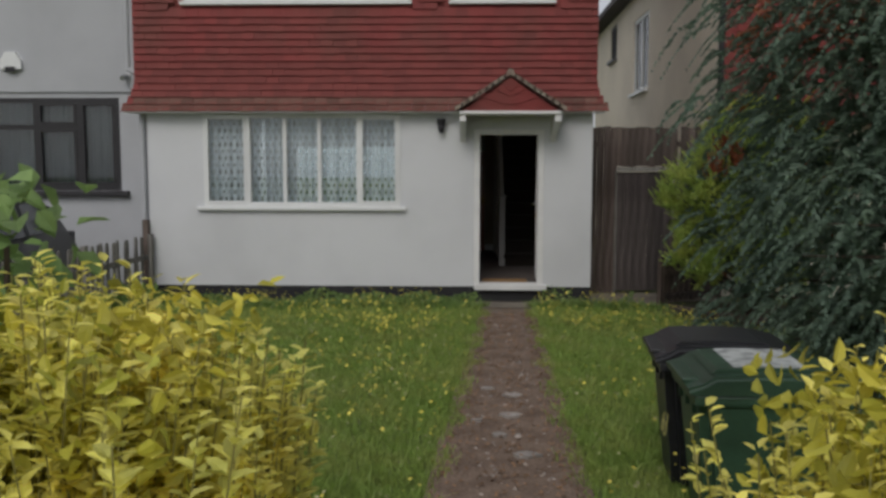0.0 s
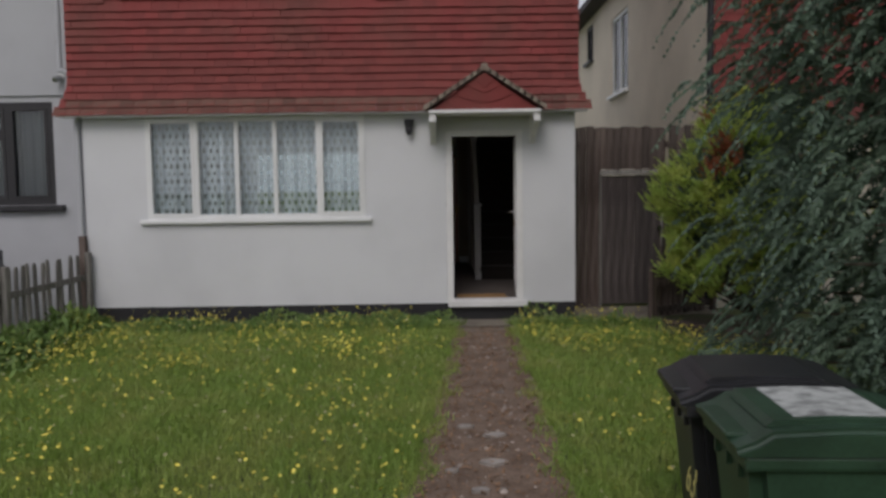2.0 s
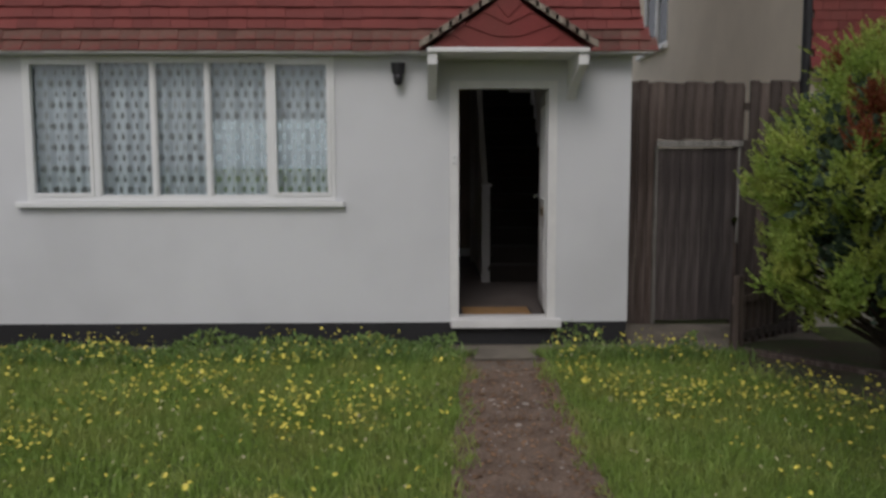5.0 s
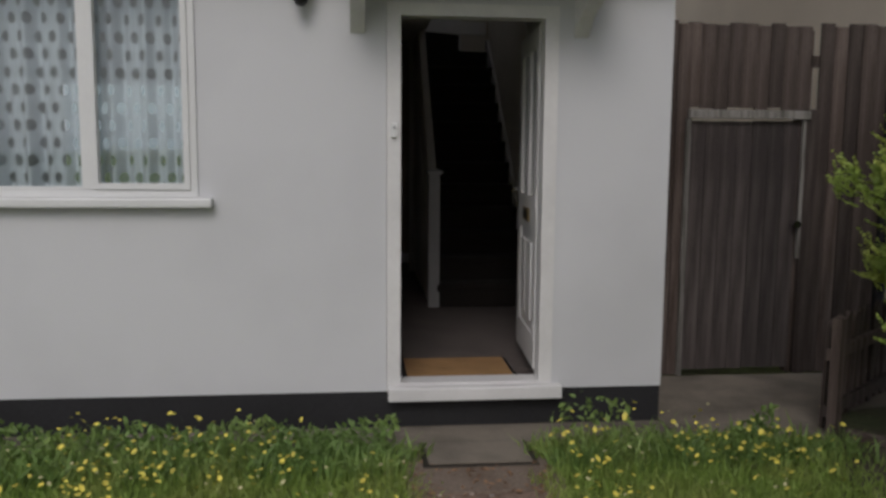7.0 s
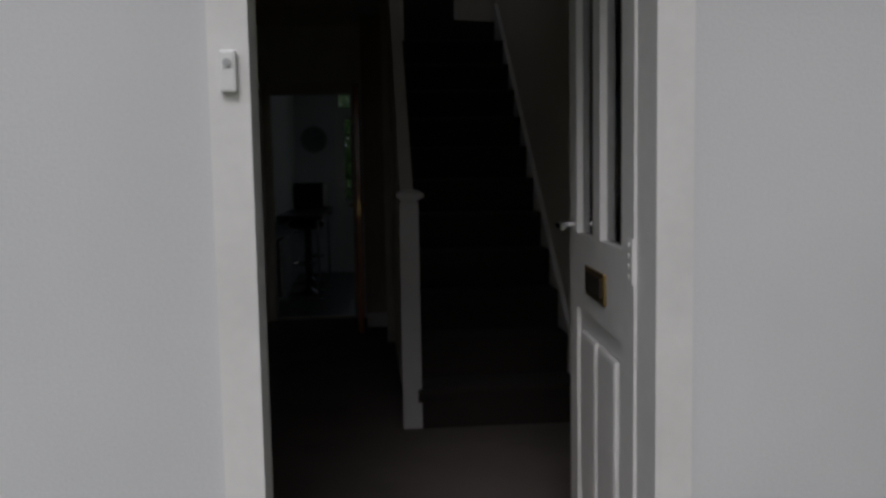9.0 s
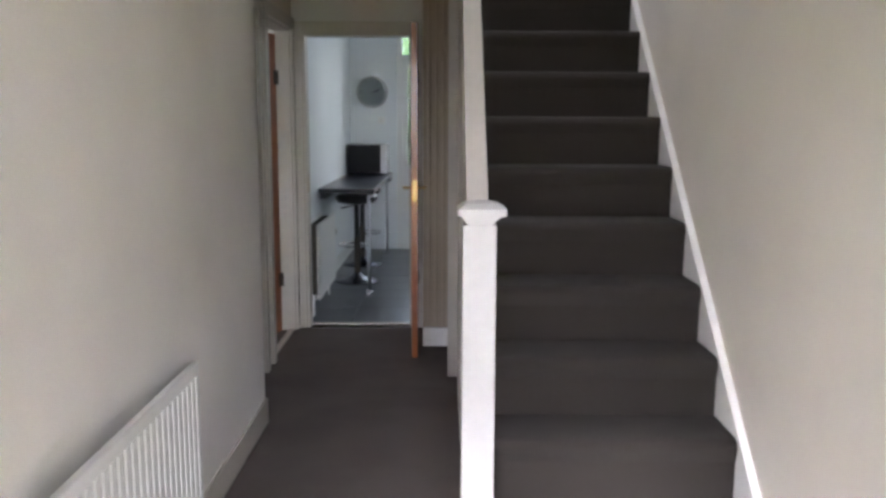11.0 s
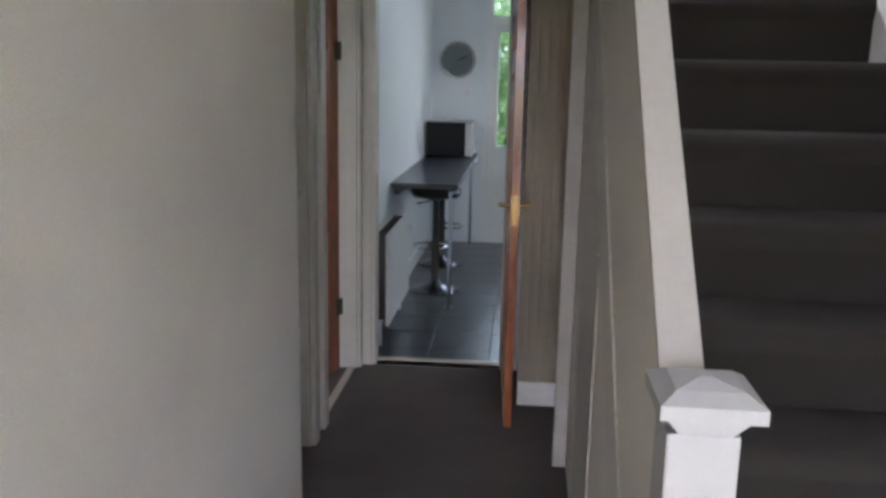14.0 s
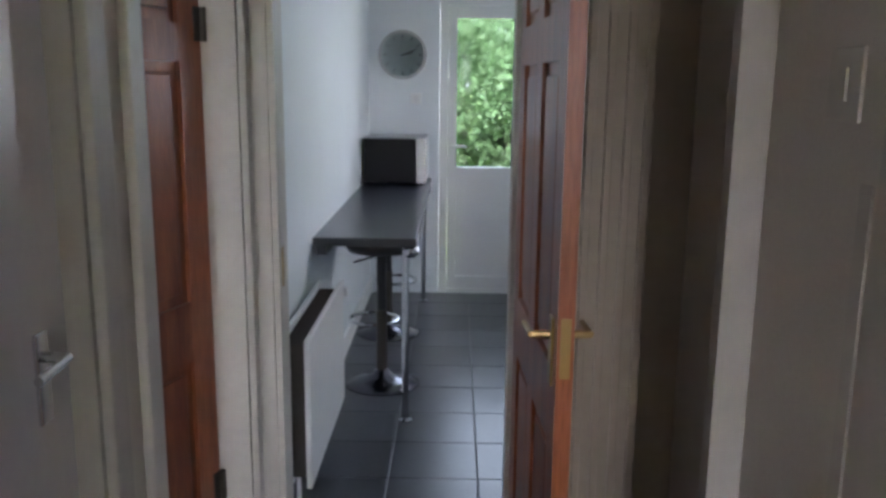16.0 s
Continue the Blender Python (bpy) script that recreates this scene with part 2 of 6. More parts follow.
# white paint darkened to offset the direct front door light on the post
NEWELPAINT = mat("aged white newel paint", (0.40, 0.395, 0.385), 0.5, grain=35, vary=0.03, blotch=2.5, stain=0.05, bump=0.06)
CASINGPAINT = mat("ivory door frame paint", (0.56, 0.525, 0.465), 0.4, grain=35, vary=0.04, blotch=2.2, stain=0.06, bump=0.06)
# cream paint darkened: the dimness of the alcove put into its colour
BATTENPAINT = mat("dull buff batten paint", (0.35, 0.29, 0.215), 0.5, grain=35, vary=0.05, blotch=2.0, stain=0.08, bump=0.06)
DOORWHITE = mat("bright white gloss door", (0.86, 0.86, 0.87), 0.22, grain=35, vary=0.02, blotch=2.0, stain=0.03, bump=0.03, coat=0.3)
STRINGPAINT = mat("cream string paint", (0.62, 0.585, 0.515), 0.5, grain=35, vary=0.04, blotch=2.0, stain=0.06, bump=0.06)
CAPPAINT = mat("cream capping paint", (0.50, 0.475, 0.43), 0.5, grain=35, vary=0.04, blotch=2.0, stain=0.06, bump=0.06)
CREAMPAINT = mat("aged cream gloss paint", (0.64, 0.60, 0.52), 0.45, grain=35, vary=0.04, blotch=2.0, stain=0.06, bump=0.06)
CEILING = mat("white ceiling", (0.75, 0.735, 0.71), 0.95, grain=100, vary=0.03, stain=0.03, bump=0.08)
KITCHEN_WALL = mat("white kitchen paint", (0.74, 0.78, 0.80), 0.5, grain=80, vary=0.02, stain=0.03, bump=0.06)
CARPET = mat("brown-grey carpet", (0.148, 0.124, 0.112), 1.0, grain=420, vary=0.35, blotch=2.2, stain=0.10, bump=0.8)
# brown carpet darkened well below the hall's to offset strong light on the stairs
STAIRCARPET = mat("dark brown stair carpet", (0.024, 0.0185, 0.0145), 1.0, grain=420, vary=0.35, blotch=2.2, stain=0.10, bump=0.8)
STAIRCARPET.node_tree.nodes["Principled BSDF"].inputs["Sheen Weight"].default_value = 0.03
COIR = mat("coir mat", (0.44, 0.25, 0.105), 1.0, grain=300, vary=0.3, blotch=5, stain=0.1, bump=0.9)
FLOORTILE = mat("dark slate floor tile", (0.060, 0.066, 0.076), 0.28, grain=40, vary=0.12, blotch=3, stain=0.12, rnd=0.12, bump=0.05)
GROUT = mat("grey grout", (0.25, 0.25, 0.25), 0.9, vary=0.1)
MAHOGANY = mat("red-brown stained wood", (0.36, 0.115, 0.045), 0.28, grain=26, vary=0.25, blotch=2.0, tint=(0.22, 0.065, 0.028), stretch=(7, 7, 0.6), bump=0.08, coat=0.12)
WORKTOP = mat("dark laminate worktop", (0.030, 0.032, 0.042), 0.3, grain=160, vary=0.3, bump=0.03)
SEATBLACK = mat("black vinyl", (0.014, 0.014, 0.016), 0.4, vary=0.1)
CLOCKFACE = mat("silver clock dial", (0.46, 0.47, 0.48), 0.5, vary=0.03, bump=0)
CLOCKRIM = mat("brushed clock rim", (0.42, 0.43, 0.44), 0.35, metal=0.8, vary=0.04, bump=0)


# ---- building helpers ----
def box(bm, x0, x1, y0, y1, z0, z1, bevel=0.0):
    vs = [bm.verts.new((x, y, z)) for x in (x0, x1) for y in (y0, y1) for z in (z0, z1)]
    fs = [bm.faces.new([vs[i] for i in q]) for q in ((0, 1, 3, 2), (4, 6, 7, 5), (0, 4, 5, 1), (2, 3, 7, 6), (0, 2, 6, 4), (1, 5, 7, 3))]
    if bevel:
        es = {e for f in fs for e in f.edges}
        bmesh.ops.bevel(bm, geom=list(es), offset=bevel, segments=2, affect="EDGES", profile=0.6)
    return bm


def bx(*a, bevel=0.0):
    return box(bmesh.new(), *a, bevel=bevel)


def tube(bm, p, q, r0, r1=None, n=12):
    """A round bar from p to q."""
    p, q = Vector(p), Vector(q)
    r1 = r0 if r1 is None else r1
    turn = (q - p).to_track_quat("Z", "Y").to_matrix()
    rings = []
    for c, r in ((p, r0), (q, r1)):
        rings.append([bm.verts.new(c + turn @ Vector((r * math.cos(a), r * math.sin(a), 0))) for a in [2 * math.pi * i / n for i in range(n)]])
    for i in range(n):
        bm.faces.new((rings[0][i], rings[0][(i + 1) % n], rings[1][(i + 1) % n], rings[1][i]))
    bm.faces.new(rings[0][::-1])
    bm.faces.new(rings[1])
    return bm


def lathe(bm, prof, cx=0.0, cy=0.0, n=28):
    """Turns a profile of (radius, z) round an upright axis."""
    rings = [[bm.verts.new((cx + r * math.cos(2 * math.pi * i / n), cy + r * math.sin(2 * math.pi * i / n), z)) for i in range(n)] for r, z in prof]
    for a, b in zip(rings, rings[1:]):
        for i in range(n):
            bm.faces.new((a[i], a[(i + 1) % n], b[(i + 1) % n], b[i]))
    bm.faces.new(rings[0][::-1])
    bm.faces.new(rings[-1])
    return bm


def prism(bm, pts, axis, a, b):
    """Extrudes an outline along an axis. For x the outline is (y, z), for y (x, z), for z (x, y)."""
    def at(p, v):
        return {"x": (v, p[0], p[1]), "y": (p[0], v, p[1]), "z": (p[0], p[1], v)}[axis]
    lo, hi = [bm.verts.new(at(p, a)) for p in pts], [bm.verts.new(at(p, b)) for p in pts]
    bm.faces.new(lo)
    bm.faces.new(hi[::-1])
    for i in range(len(pts)):
        j = (i + 1) % len(pts)
        bm.faces.new((lo[j], lo[i], hi[i], hi[j]))
    bmesh.ops.recalc_face_normals(bm, faces=bm.faces)
    return bm


def to_mesh(name, bm, material):
    me = bpy.data.meshes.new(name)
    bmesh.ops.recalc_face_normals(bm, faces=bm.faces)
    bm.to_mesh(me)
    bm.free()
    me.materials.append(material)
    return me


def part(name, bm, material, parent=None, label="", smooth=False):
    me = bm if isinstance(bm, bpy.types.Mesh) else to_mesh(name, bm, material)
    ob = new(name, me)
    if smooth:
        me.polygons.foreach_set("use_smooth", [True] * len(me.polygons))
    if parent is not None:
        ob.parent = parent
    if label:
        tagged(ob, label)
    return ob


def thing(name, label, category, group="", kind="", at=None):
    ob = new(name)
    ob.empty_display_size = 0.1
    if at is not None:
        ob.matrix_world = at
    return tagged(ob, label, category, group, kind)


def solid(name, bm, material, label, category, group="", kind="", smooth=False):
    return tagged(part(name, bm, material, smooth=smooth), label, category, group, kind)


def struct(name, bm, material, label, category="wall"):
    return solid(name, bm, material, label, category, kind="structure")


def soup(name, verts, faces, material):
    me = bpy.data.meshes.new(name)
    me.from_pydata(verts, [], faces)
    me.materials.append(material)
    me.update()
    return me


def holed(bm, axis, a, b, u0, u1, v0, v1, holes):
    """A wall slab between a and b on its thin axis, with rectangular openings that go through."""
    us = sorted({u0, u1, *[h[0] for h in holes], *[h[1] for h in holes]})
    vs = sorted({v0, v1, *[h[2] for h in holes], *[h[3] for h in holes]})
    inside = lambda u, v: any(h[0] < u < h[1] and h[2] < v < h[3] for h in holes)
    for i in range(len(us) - 1):
        run = None
        for j in range(len(vs) - 1):
            free = not inside((us[i] + us[i + 1]) / 2, (vs[j] + vs[j + 1]) / 2)
            if free:
                run = (run[0], vs[j + 1]) if run else (vs[j], vs[j + 1])
            if run and (not free or j == len(vs) - 2):
                if axis == "y":
                    box(bm, us[i], us[i + 1], a, b, run[0], run[1])
                else:
                    box(bm, a, b, us[i], us[i + 1], run[0], run[1])
                run = None
    bmesh.ops.remove_doubles(bm, verts=bm.verts, dist=1e-5)
    seen, twin = {}, []
    for f in bm.faces:
        key = tuple(round(c, 4) for c in f.calc_center_median())
        if key in seen:
            twin += [f, seen[key]]
        seen[key] = f
    bmesh.ops.delete(bm, geom=twin, context="FACES_ONLY")
    return bm
# ---- the plot: ground, path, paving ----
GZ = -0.24
rng = np.random.default_rng(7)


def path_mid(y):
    return 0.90 + 0.046 * (y + 1.0)


def path_half(y):
    """Half the width of the path, which widens away from the door."""
    return 0.325 + 0.017 * np.clip(-1.0 - y, 0.0, 8.0)


def sheet(x0, x1, y0, y1, z, nx, ny, amp, seed):
    """Uneven ground."""
    xs, ys = np.linspace(x0, x1, nx), np.linspace(y0, y1, ny)
    vs = [(x, y, z + amp * noise.noise(Vector((x * 0.9, y * 0.9, seed)))) for y in ys for x in xs]
    fs = [(j * nx + i, j * nx + i + 1, (j + 1) * nx + i + 1, (j + 1) * nx + i) for j in range(ny - 1) for i in range(nx - 1)]
    return vs, fs


g = bmesh.new()
far = 260.0
holed_pts = [(-far, far, -far, 0.0), (-far, -4.06, 0.0, 9.42), (2.09, far, 0.0, 9.42), (-far, far, 9.42, far), (-4.06, -0.30, 5.63, 9.42), (1.95, 2.09, 5.63, 9.42)]
for x0, x1, y0, y1 in holed_pts:
    g.faces.new([g.verts.new(p) for p in ((x0, y0, GZ - 0.05), (x1, y0, GZ - 0.05), (x1, y1, GZ - 0.05), (x0, y1, GZ - 0.05))])
struct("ground", g, SOIL, "soil and grass ground of the plots", "ground")
vs, fs = sheet(-4.2, 4.0, -9.7, -0.5, GZ - 0.005, 60, 66, 0.02, 3.1)
lawn_me = soup("lawn", vs, fs, SOIL)
lawn_ob = tagged(part("lawn", lawn_me, None), "uneven front lawn soil under long grass", "lawn", kind="structure")
# the trodden path, in one strip
vs, fs = [], []
ys = np.linspace(-14.5, -0.42, 90)
for k, y in enumerate(ys):
    w = path_half(y) + 0.04 + 0.035 * noise.noise(Vector((0, y * 1.7, 2)))
    for i in range(9):
        u = i / 8 * 2 - 1
        vs.append((path_mid(y) + u * w, y, GZ + 0.022 - 0.012 * (1 - u * u) + 0.008 * noise.noise(Vector((u * 3, y * 4, 5)))))
fs = [(k * 9 + i, k * 9 + i + 1, k * 9 + i + 10, k * 9 + i + 9) for k in range(89) for i in range(8)]
tagged(part("path", soup("path", vs, fs, PATH_MAT), None), "brown earth and gravel garden path", "path", kind="structure")
struct("paving", bx(-4.05, 2.08, -0.46, -0.004, GZ - 0.06, GZ + 0.012, bevel=0.006), CONCRETE, "worn concrete apron along the house", "paving")
struct("paving_side", bx(2.10, 4.03, -0.75, 0.94, GZ - 0.06, GZ + 0.010, bevel=0.006), CONCRETE, "worn concrete in the side passage", "paving")
struct("paving_path", bx(0.54, 1.30, -0.98, -0.462, GZ - 0.06, GZ + 0.024, bevel=0.008), PATHSLAB, "worn brown concrete slab where the path meets the house", "paving")
cover = thing("inspection_cover", "brown metal inspection cover in concrete before the door", "drain cover")
part("cover_frame", bx(0.63, 1.22, -0.68, -0.33, GZ + 0.008, GZ + 0.030, bevel=0.004), STEEL_DK, cover)
part("cover_plate", bx(0.66, 1.19, -0.65, -0.36, GZ + 0.020, GZ + 0.040, bevel=0.004), CONCRETE, cover)
# dead leaves trodden into the path
vs, fs = [], []
for _ in range(3600):
    y = rng.uniform(-12, -0.6)
    side = rng.normal(0, 0.20) if rng.random() < 0.6 else rng.choice((-1, 1)) * rng.uniform(0.6, 1.05) * path_half(y)
    x, r, a0 = path_mid(y) + side, rng.uniform(0.008, 0.022), rng.uniform(0, 6)
    b0 = len(vs)
    vs += [(x + r * k * math.cos(a0 + i * 1.5708), y + r * k * math.sin(a0 + i * 1.5708), GZ + 0.024 + rng.uniform(-0.004, 0.010)) for i, k in enumerate((1.2, 0.55, 1.0, 0.6))]
    fs.append((b0, b0 + 1, b0 + 2, b0 + 3))
tagged(part("leaf_litter", soup("leaf_litter", vs, fs, LITTER), None), "brown dead leaves trodden into the path", "leaves", kind="stuff")
# flat pale stones trodden into the path
for _ in range(16):
    y = rng.uniform(-10.5, -4.5)
    x, r = path_mid(y) + rng.uniform(-0.6, 0.6) * path_half(y), rng.uniform(0.03, 0.06)
    ring = [(x + r * rng.uniform(0.7, 1.2) * 1.4 * math.cos(i * 0.785), y + r * rng.uniform(0.7, 1.2) * math.sin(i * 0.785)) for i in range(8)]
    solid("flat_stone", prism(bmesh.new(), ring, "z", GZ, GZ + 0.028), STONE, "pale flat stone trodden into the path", "stone", group="stones in the path")
# loose pebbles on the path
vs, fs = [], []
for _ in range(900):
    y = rng.uniform(-12, -0.7)
    x, r = path_mid(y) + rng.uniform(-0.95, 0.95) * path_half(y), rng.uniform(0.005, 0.018) * (2.2 if rng.random() < 0.05 else 1)
    b0, a0, h = len(vs), rng.uniform(0, 6), r * rng.uniform(0.3, 0.6)
    vs += [(x + r * rng.uniform(0.7, 1.2) * math.cos(a0 + i * 1.047), y + r * rng.uniform(0.7, 1.2) * math.sin(a0 + i * 1.047), GZ + 0.012) for i in range(6)] + [(x, y, GZ + 0.014 + h)]
    fs += [(b0 + i, b0 + (i + 1) % 6, b0 + 6) for i in range(6)]
tagged(part("pebbles", soup("pebbles", vs, fs, PEBBLE), None), "pale pebbles scattered on the path", "gravel", kind="stuff")


# ---- house shell ----
H_L, H_R, H_B = -4.06, 2.09, 5.63
DOOR = (0.47, 1.43, -0.05, 2.15)
WIN = (-3.28, -0.55, 1.09, 2.36)
struct("wall_front", holed(bmesh.new(), "y", 0.0, 0.25, H_L, H_R, -0.01, 2.50, [DOOR[:2] + (-0.02, 2.15), WIN]), RENDER_WHITE, "white rendered front wall of the house")
struct("wall_front_plinth", holed(bmesh.new(), "y", 0.006, 0.25, H_L + 0.004, H_R - 0.004, GZ - 0.25, -0.012, [(DOOR[0], DOOR[1], -0.06, 0.1)]), PLINTH, "black painted plinth under the front wall", "plinth")
struct("wall_flank", bx(1.84, H_R - 0.003, 0.252, H_B, GZ - 0.2, 2.50), RENDER_WHITE, "white rendered side wall of the house")
struct("wall_party", bx(H_L, H_L + 0.2, 0.252, H_B, GZ - 0.2, 5.2), WALLWHITE, "party wall of the house")
struct("wall_front_upper", holed(bmesh.new(), "y", -0.012, 0.25, H_L - 0.08, H_R + 0.02, 2.502, 5.2, [(-3.5, -0.42, 3.86, 4.95), (0.16, 1.52, 3.86, 4.95)]), CLAY_FAR, "upper front wall behind the hung tiles")
struct("wall_flank_upper", holed(bmesh.new(), "x", 1.84, H_R, 0.252, H_B, 2.502, 5.2, [(3.42, 5.08, 3.95, 4.85)]), RENDER_WHITE, "upper side wall with the landing window")
struct("wall_rear", holed(bmesh.new(), "y", H_B - 0.10, H_B, H_L + 0.202, 1.838, -0.02, 5.2, [(-0.115, 0.615, 0.0, 2.0), (-3.2, -1.1, 0.85, 2.1)]), WALLWHITE, "rear wall of the hall with the kitchen doorway")
roof = bmesh.new()
prism(roof, [(-0.45, 5.15), (2.85, 6.9), (6.05, 5.15), (6.05, 5.0), (-0.45, 5.0)], "x", H_L, H_R + 0.2)
struct("roof", roof, CLAY_FAR, "red tiled house roof", "roof")

# upper windows
def upper_window(name, x0, x1, label):
    w = thing(name, label, "window", kind="structure")
    f = bmesh.new()
    for a in (x0, x1 - 0.06):
        box(f, a, a + 0.06, -0.02, 0.05, 3.86, 4.95)
    box(f, x0 + 0.061, x1 - 0.061, -0.02, 0.05, 3.86, 3.93)
    box(f, x0 + 0.061, x1 - 0.061, -0.02, 0.05, 4.88, 4.95)
    part("window_frame", f, PVC, w)
    part("window_sill", bx(x0 - 0.04, x1 + 0.04, -0.10, -0.021, 3.82, 3.87, bevel=0.006), PVC, w)
    part("pane", bx(x0 + 0.06, x1 - 0.06, 0.010, 0.016, 3.93, 4.88), GLASS, w)
    return w


upper_window("window_2", -3.5, -0.42, "wide white upstairs window above the hung tiles")
upper_window("window_3", 0.16, 1.52, "smaller white upstairs window above the hung tiles")

# front window
w1 = thing("window_1", "five-light white framed front window with lace behind", "window", kind="structure")
f = bmesh.new()
box(f, -3.28, -3.244, -0.015, 0.06, 1.09, 2.36)
box(f, -0.586, -0.55, -0.015, 0.06, 1.09, 2.36)
box(f, -3.243, -0.587, -0.015, 0.06, 1.09, 1.13)
box(f, -3.243, -0.587, -0.015, 0.06, 2.32, 2.36)
part("window_frame", f, PVC, w1)
for a, b in ((-2.685, -2.632), (-2.166, -2.126), (-1.686, -1.646), (-1.146, -1.098)):
    part("mullion", bx(a, b, -0.018, 0.058, 1.131, 2.319, bevel=0.006), PVC, w1)
for a, b in ((-3.243, -2.686), (-1.097, -0.587)):
    c = bmesh.new()
    box(c, a, a + 0.032, -0.026, 0.03, 1.132, 2.318)
    box(c, b - 0.032, b, -0.026, 0.03, 1.132, 2.318)
    box(c, a + 0.033, b - 0.033, -0.026, 0.03, 1.132, 1.164)
    box(c, a + 0.033, b - 0.033, -0.026, 0.03, 2.286, 2.318)
    part("casement", c, PVC, w1)
for a, b in ((-2.631, -2.167), (-2.125, -1.687), (-1.645, -1.147)):
    c = bmesh.new()
    box(c, a, a + 0.008, -0.004, 0.029, 1.132, 2.318)
    box(c, b - 0.008, b, -0.004, 0.029, 1.132, 2.318)
    box(c, a + 0.009, b - 0.009, -0.004, 0.029, 1.132, 1.146)
    box(c, a + 0.009, b - 0.009, -0.004, 0.029, 2.304, 2.318)
    part("glazing_bead", c, PVC, w1)
for a, b in ((-3.243, -2.686), (-2.631, -2.167), (-2.125, -1.687), (-1.645, -1.147), (-1.097, -0.587)):
    p = part("pane", bx(a, b, 0.030, 0.036, 1.131, 2.319), GLASS, w1)
    p.visible_shadow = False
part("window_sill", bx(-3.37, -0.47, -0.075, -0.002, 1.035, 1.088, bevel=0.012), PVC, w1)
# lace curtain in folds
vs, fs = [], []
nx = 360
for i in range(nx + 1):
    x = -3.25 + 2.67 * i / nx
    fold = 0.034 * math.sin(x * 34 + 2.2 * math.sin(x * 5)) + 0.026 * math.sin(x * 71 + 1)
    vs += [(x, 0.14 + fold, 1.08), (x, 0.14 + fold * 0.8, 1.7), (x, 0.14 + fold * 0.55, 2.34)]
fs = [(3 * i + k, 3 * i + k + 1, 3 * i + k + 4, 3 * i + k + 3) for i in range(nx) for k in (0, 1)]
tagged(part("lace_curtain", soup("lace_curtain", vs, fs, LACE), None, smooth=True), "white lace net curtain hanging in the front window", "curtain")

# hung tiles: rows that flare out over the eave
ROWS, GAUGE, TW, LIP = 28, 0.098, 0.165, 0.038
def tile_y(z):
    d = max(0.0, 2.86 - z)
    return -0.035 - 0.62 * d * d


def tile_mesh(name, row, width):
    z0 = 2.385 + row * GAUGE
    y0, y1 = tile_y(z0), tile_y(z0 + GAUGE * 1.25)
    b = bmesh.new()
    prism(b, [(y0 - LIP, 0.0), (y0 - 0.004, 0.0), (y1 - 0.002, GAUGE * 1.25), (y1 - 0.008, GAUGE * 1.25)], "x", 0.0, width)
    return to_mesh(name, b, CLAY_WORN if row < 2 else CLAY)


hung = thing("tile_hanging", "red clay tiles hung in rows on the upper front", "tiles", kind="structure")
OPEN_UP = [(-3.55, -0.37), (0.11, 1.57)]
vs, fs = [], []
jr = random.Random(4)
for row in range(ROWS):
    z0 = 2.385 + row * GAUGE
    flare = 0.14 * max(0.0, 1 - row / 4.0) ** 2
    x0, x1 = -4.20 - flare, 2.13 + flare
    n = int(round((x1 - x0) / TW))
    tw = (x1 - x0) / n
    me = tile_mesh("tile", row, tw - 0.003) if row < 7 else None
    y0, y1 = tile_y(z0), tile_y(z0 + GAUGE * 1.25)
    for i in range(n + (row % 2)):
        x = x0 + (i - 0.5 * (row % 2)) * tw
        if z0 > 3.74 and any(a - tw < x < b for a, b in OPEN_UP) and z0 < 4.95:
            continue
        dz, dy = jr.uniform(-0.004, 0.004), jr.uniform(-0.004, 0.002)
        xe = min(x + tw - 0.003, x1)
        xs = max(x, x0)
        if me and xs == x and xe < x1 + 1e-6 and abs(xe - x - (tw - 0.003)) < 1e-6:
            o = part("tile", me, None, hung)
            o.location = (x, dy, z0 + dz)
        else:
            b0 = len(vs)
            for xx in (xs, xe):
                vs += [(xx, y0 - LIP + dy, z0 + dz), (xx, y0 - 0.004 + dy, z0 + dz), (xx, y1 - 0.002 + dy, z0 + dz + GAUGE * 1.25), (xx, y1 - 0.008 + dy, z0 + dz + GAUGE * 1.25)]
            fs += [tuple(b0 + q for q in k) for k in ((0, 1, 2, 3), (7, 6, 5, 4), (0, 4, 5, 1), (1, 5, 6, 2), (2, 6, 7, 3), (3, 7, 4, 0))]
o = part("tile_rows", soup("tile_rows", vs, fs, CLAY_FAR), None, hung)
tagged(o, kind="stuff")
struct("eave_soffit", bx(-4.30, 2.22, -0.19, -0.002, 2.366, 2.384), PAINT, "pale board under the tile eave", "trim")

# canopy over the door
can = thing("door_canopy", "small gabled tiled canopy over the front door", "canopy", kind="structure")
CX0, CX1, CY, CZ, AX, AZ = 0.21, 1.66, -0.62, 2.37, 0.93, 2.84
part("soffit_board", bx(0.27, 1.60, CY + 0.02, -0.03, 2.322, 2.36, bevel=0.006), PAINT, can)
for x in (0.275, 1.515):
    b = bmesh.new()
    prism(b, [(-0.005, 1.98), (-0.005, 2.320), (-0.57, 2.320), (-0.57, 2.225), (-0.50, 2.20), (-0.12, 2.08)], "x", x, x + 0.08)
    part("bracket", b, PAINT, can)
gable = bmesh.new()
prism(gable, [(0.30, 2.362), (1.57, 2.362), (AX, 2.79)], "y", CY + 0.06, -0.04)
part("gable_board", gable, CLAY, can)
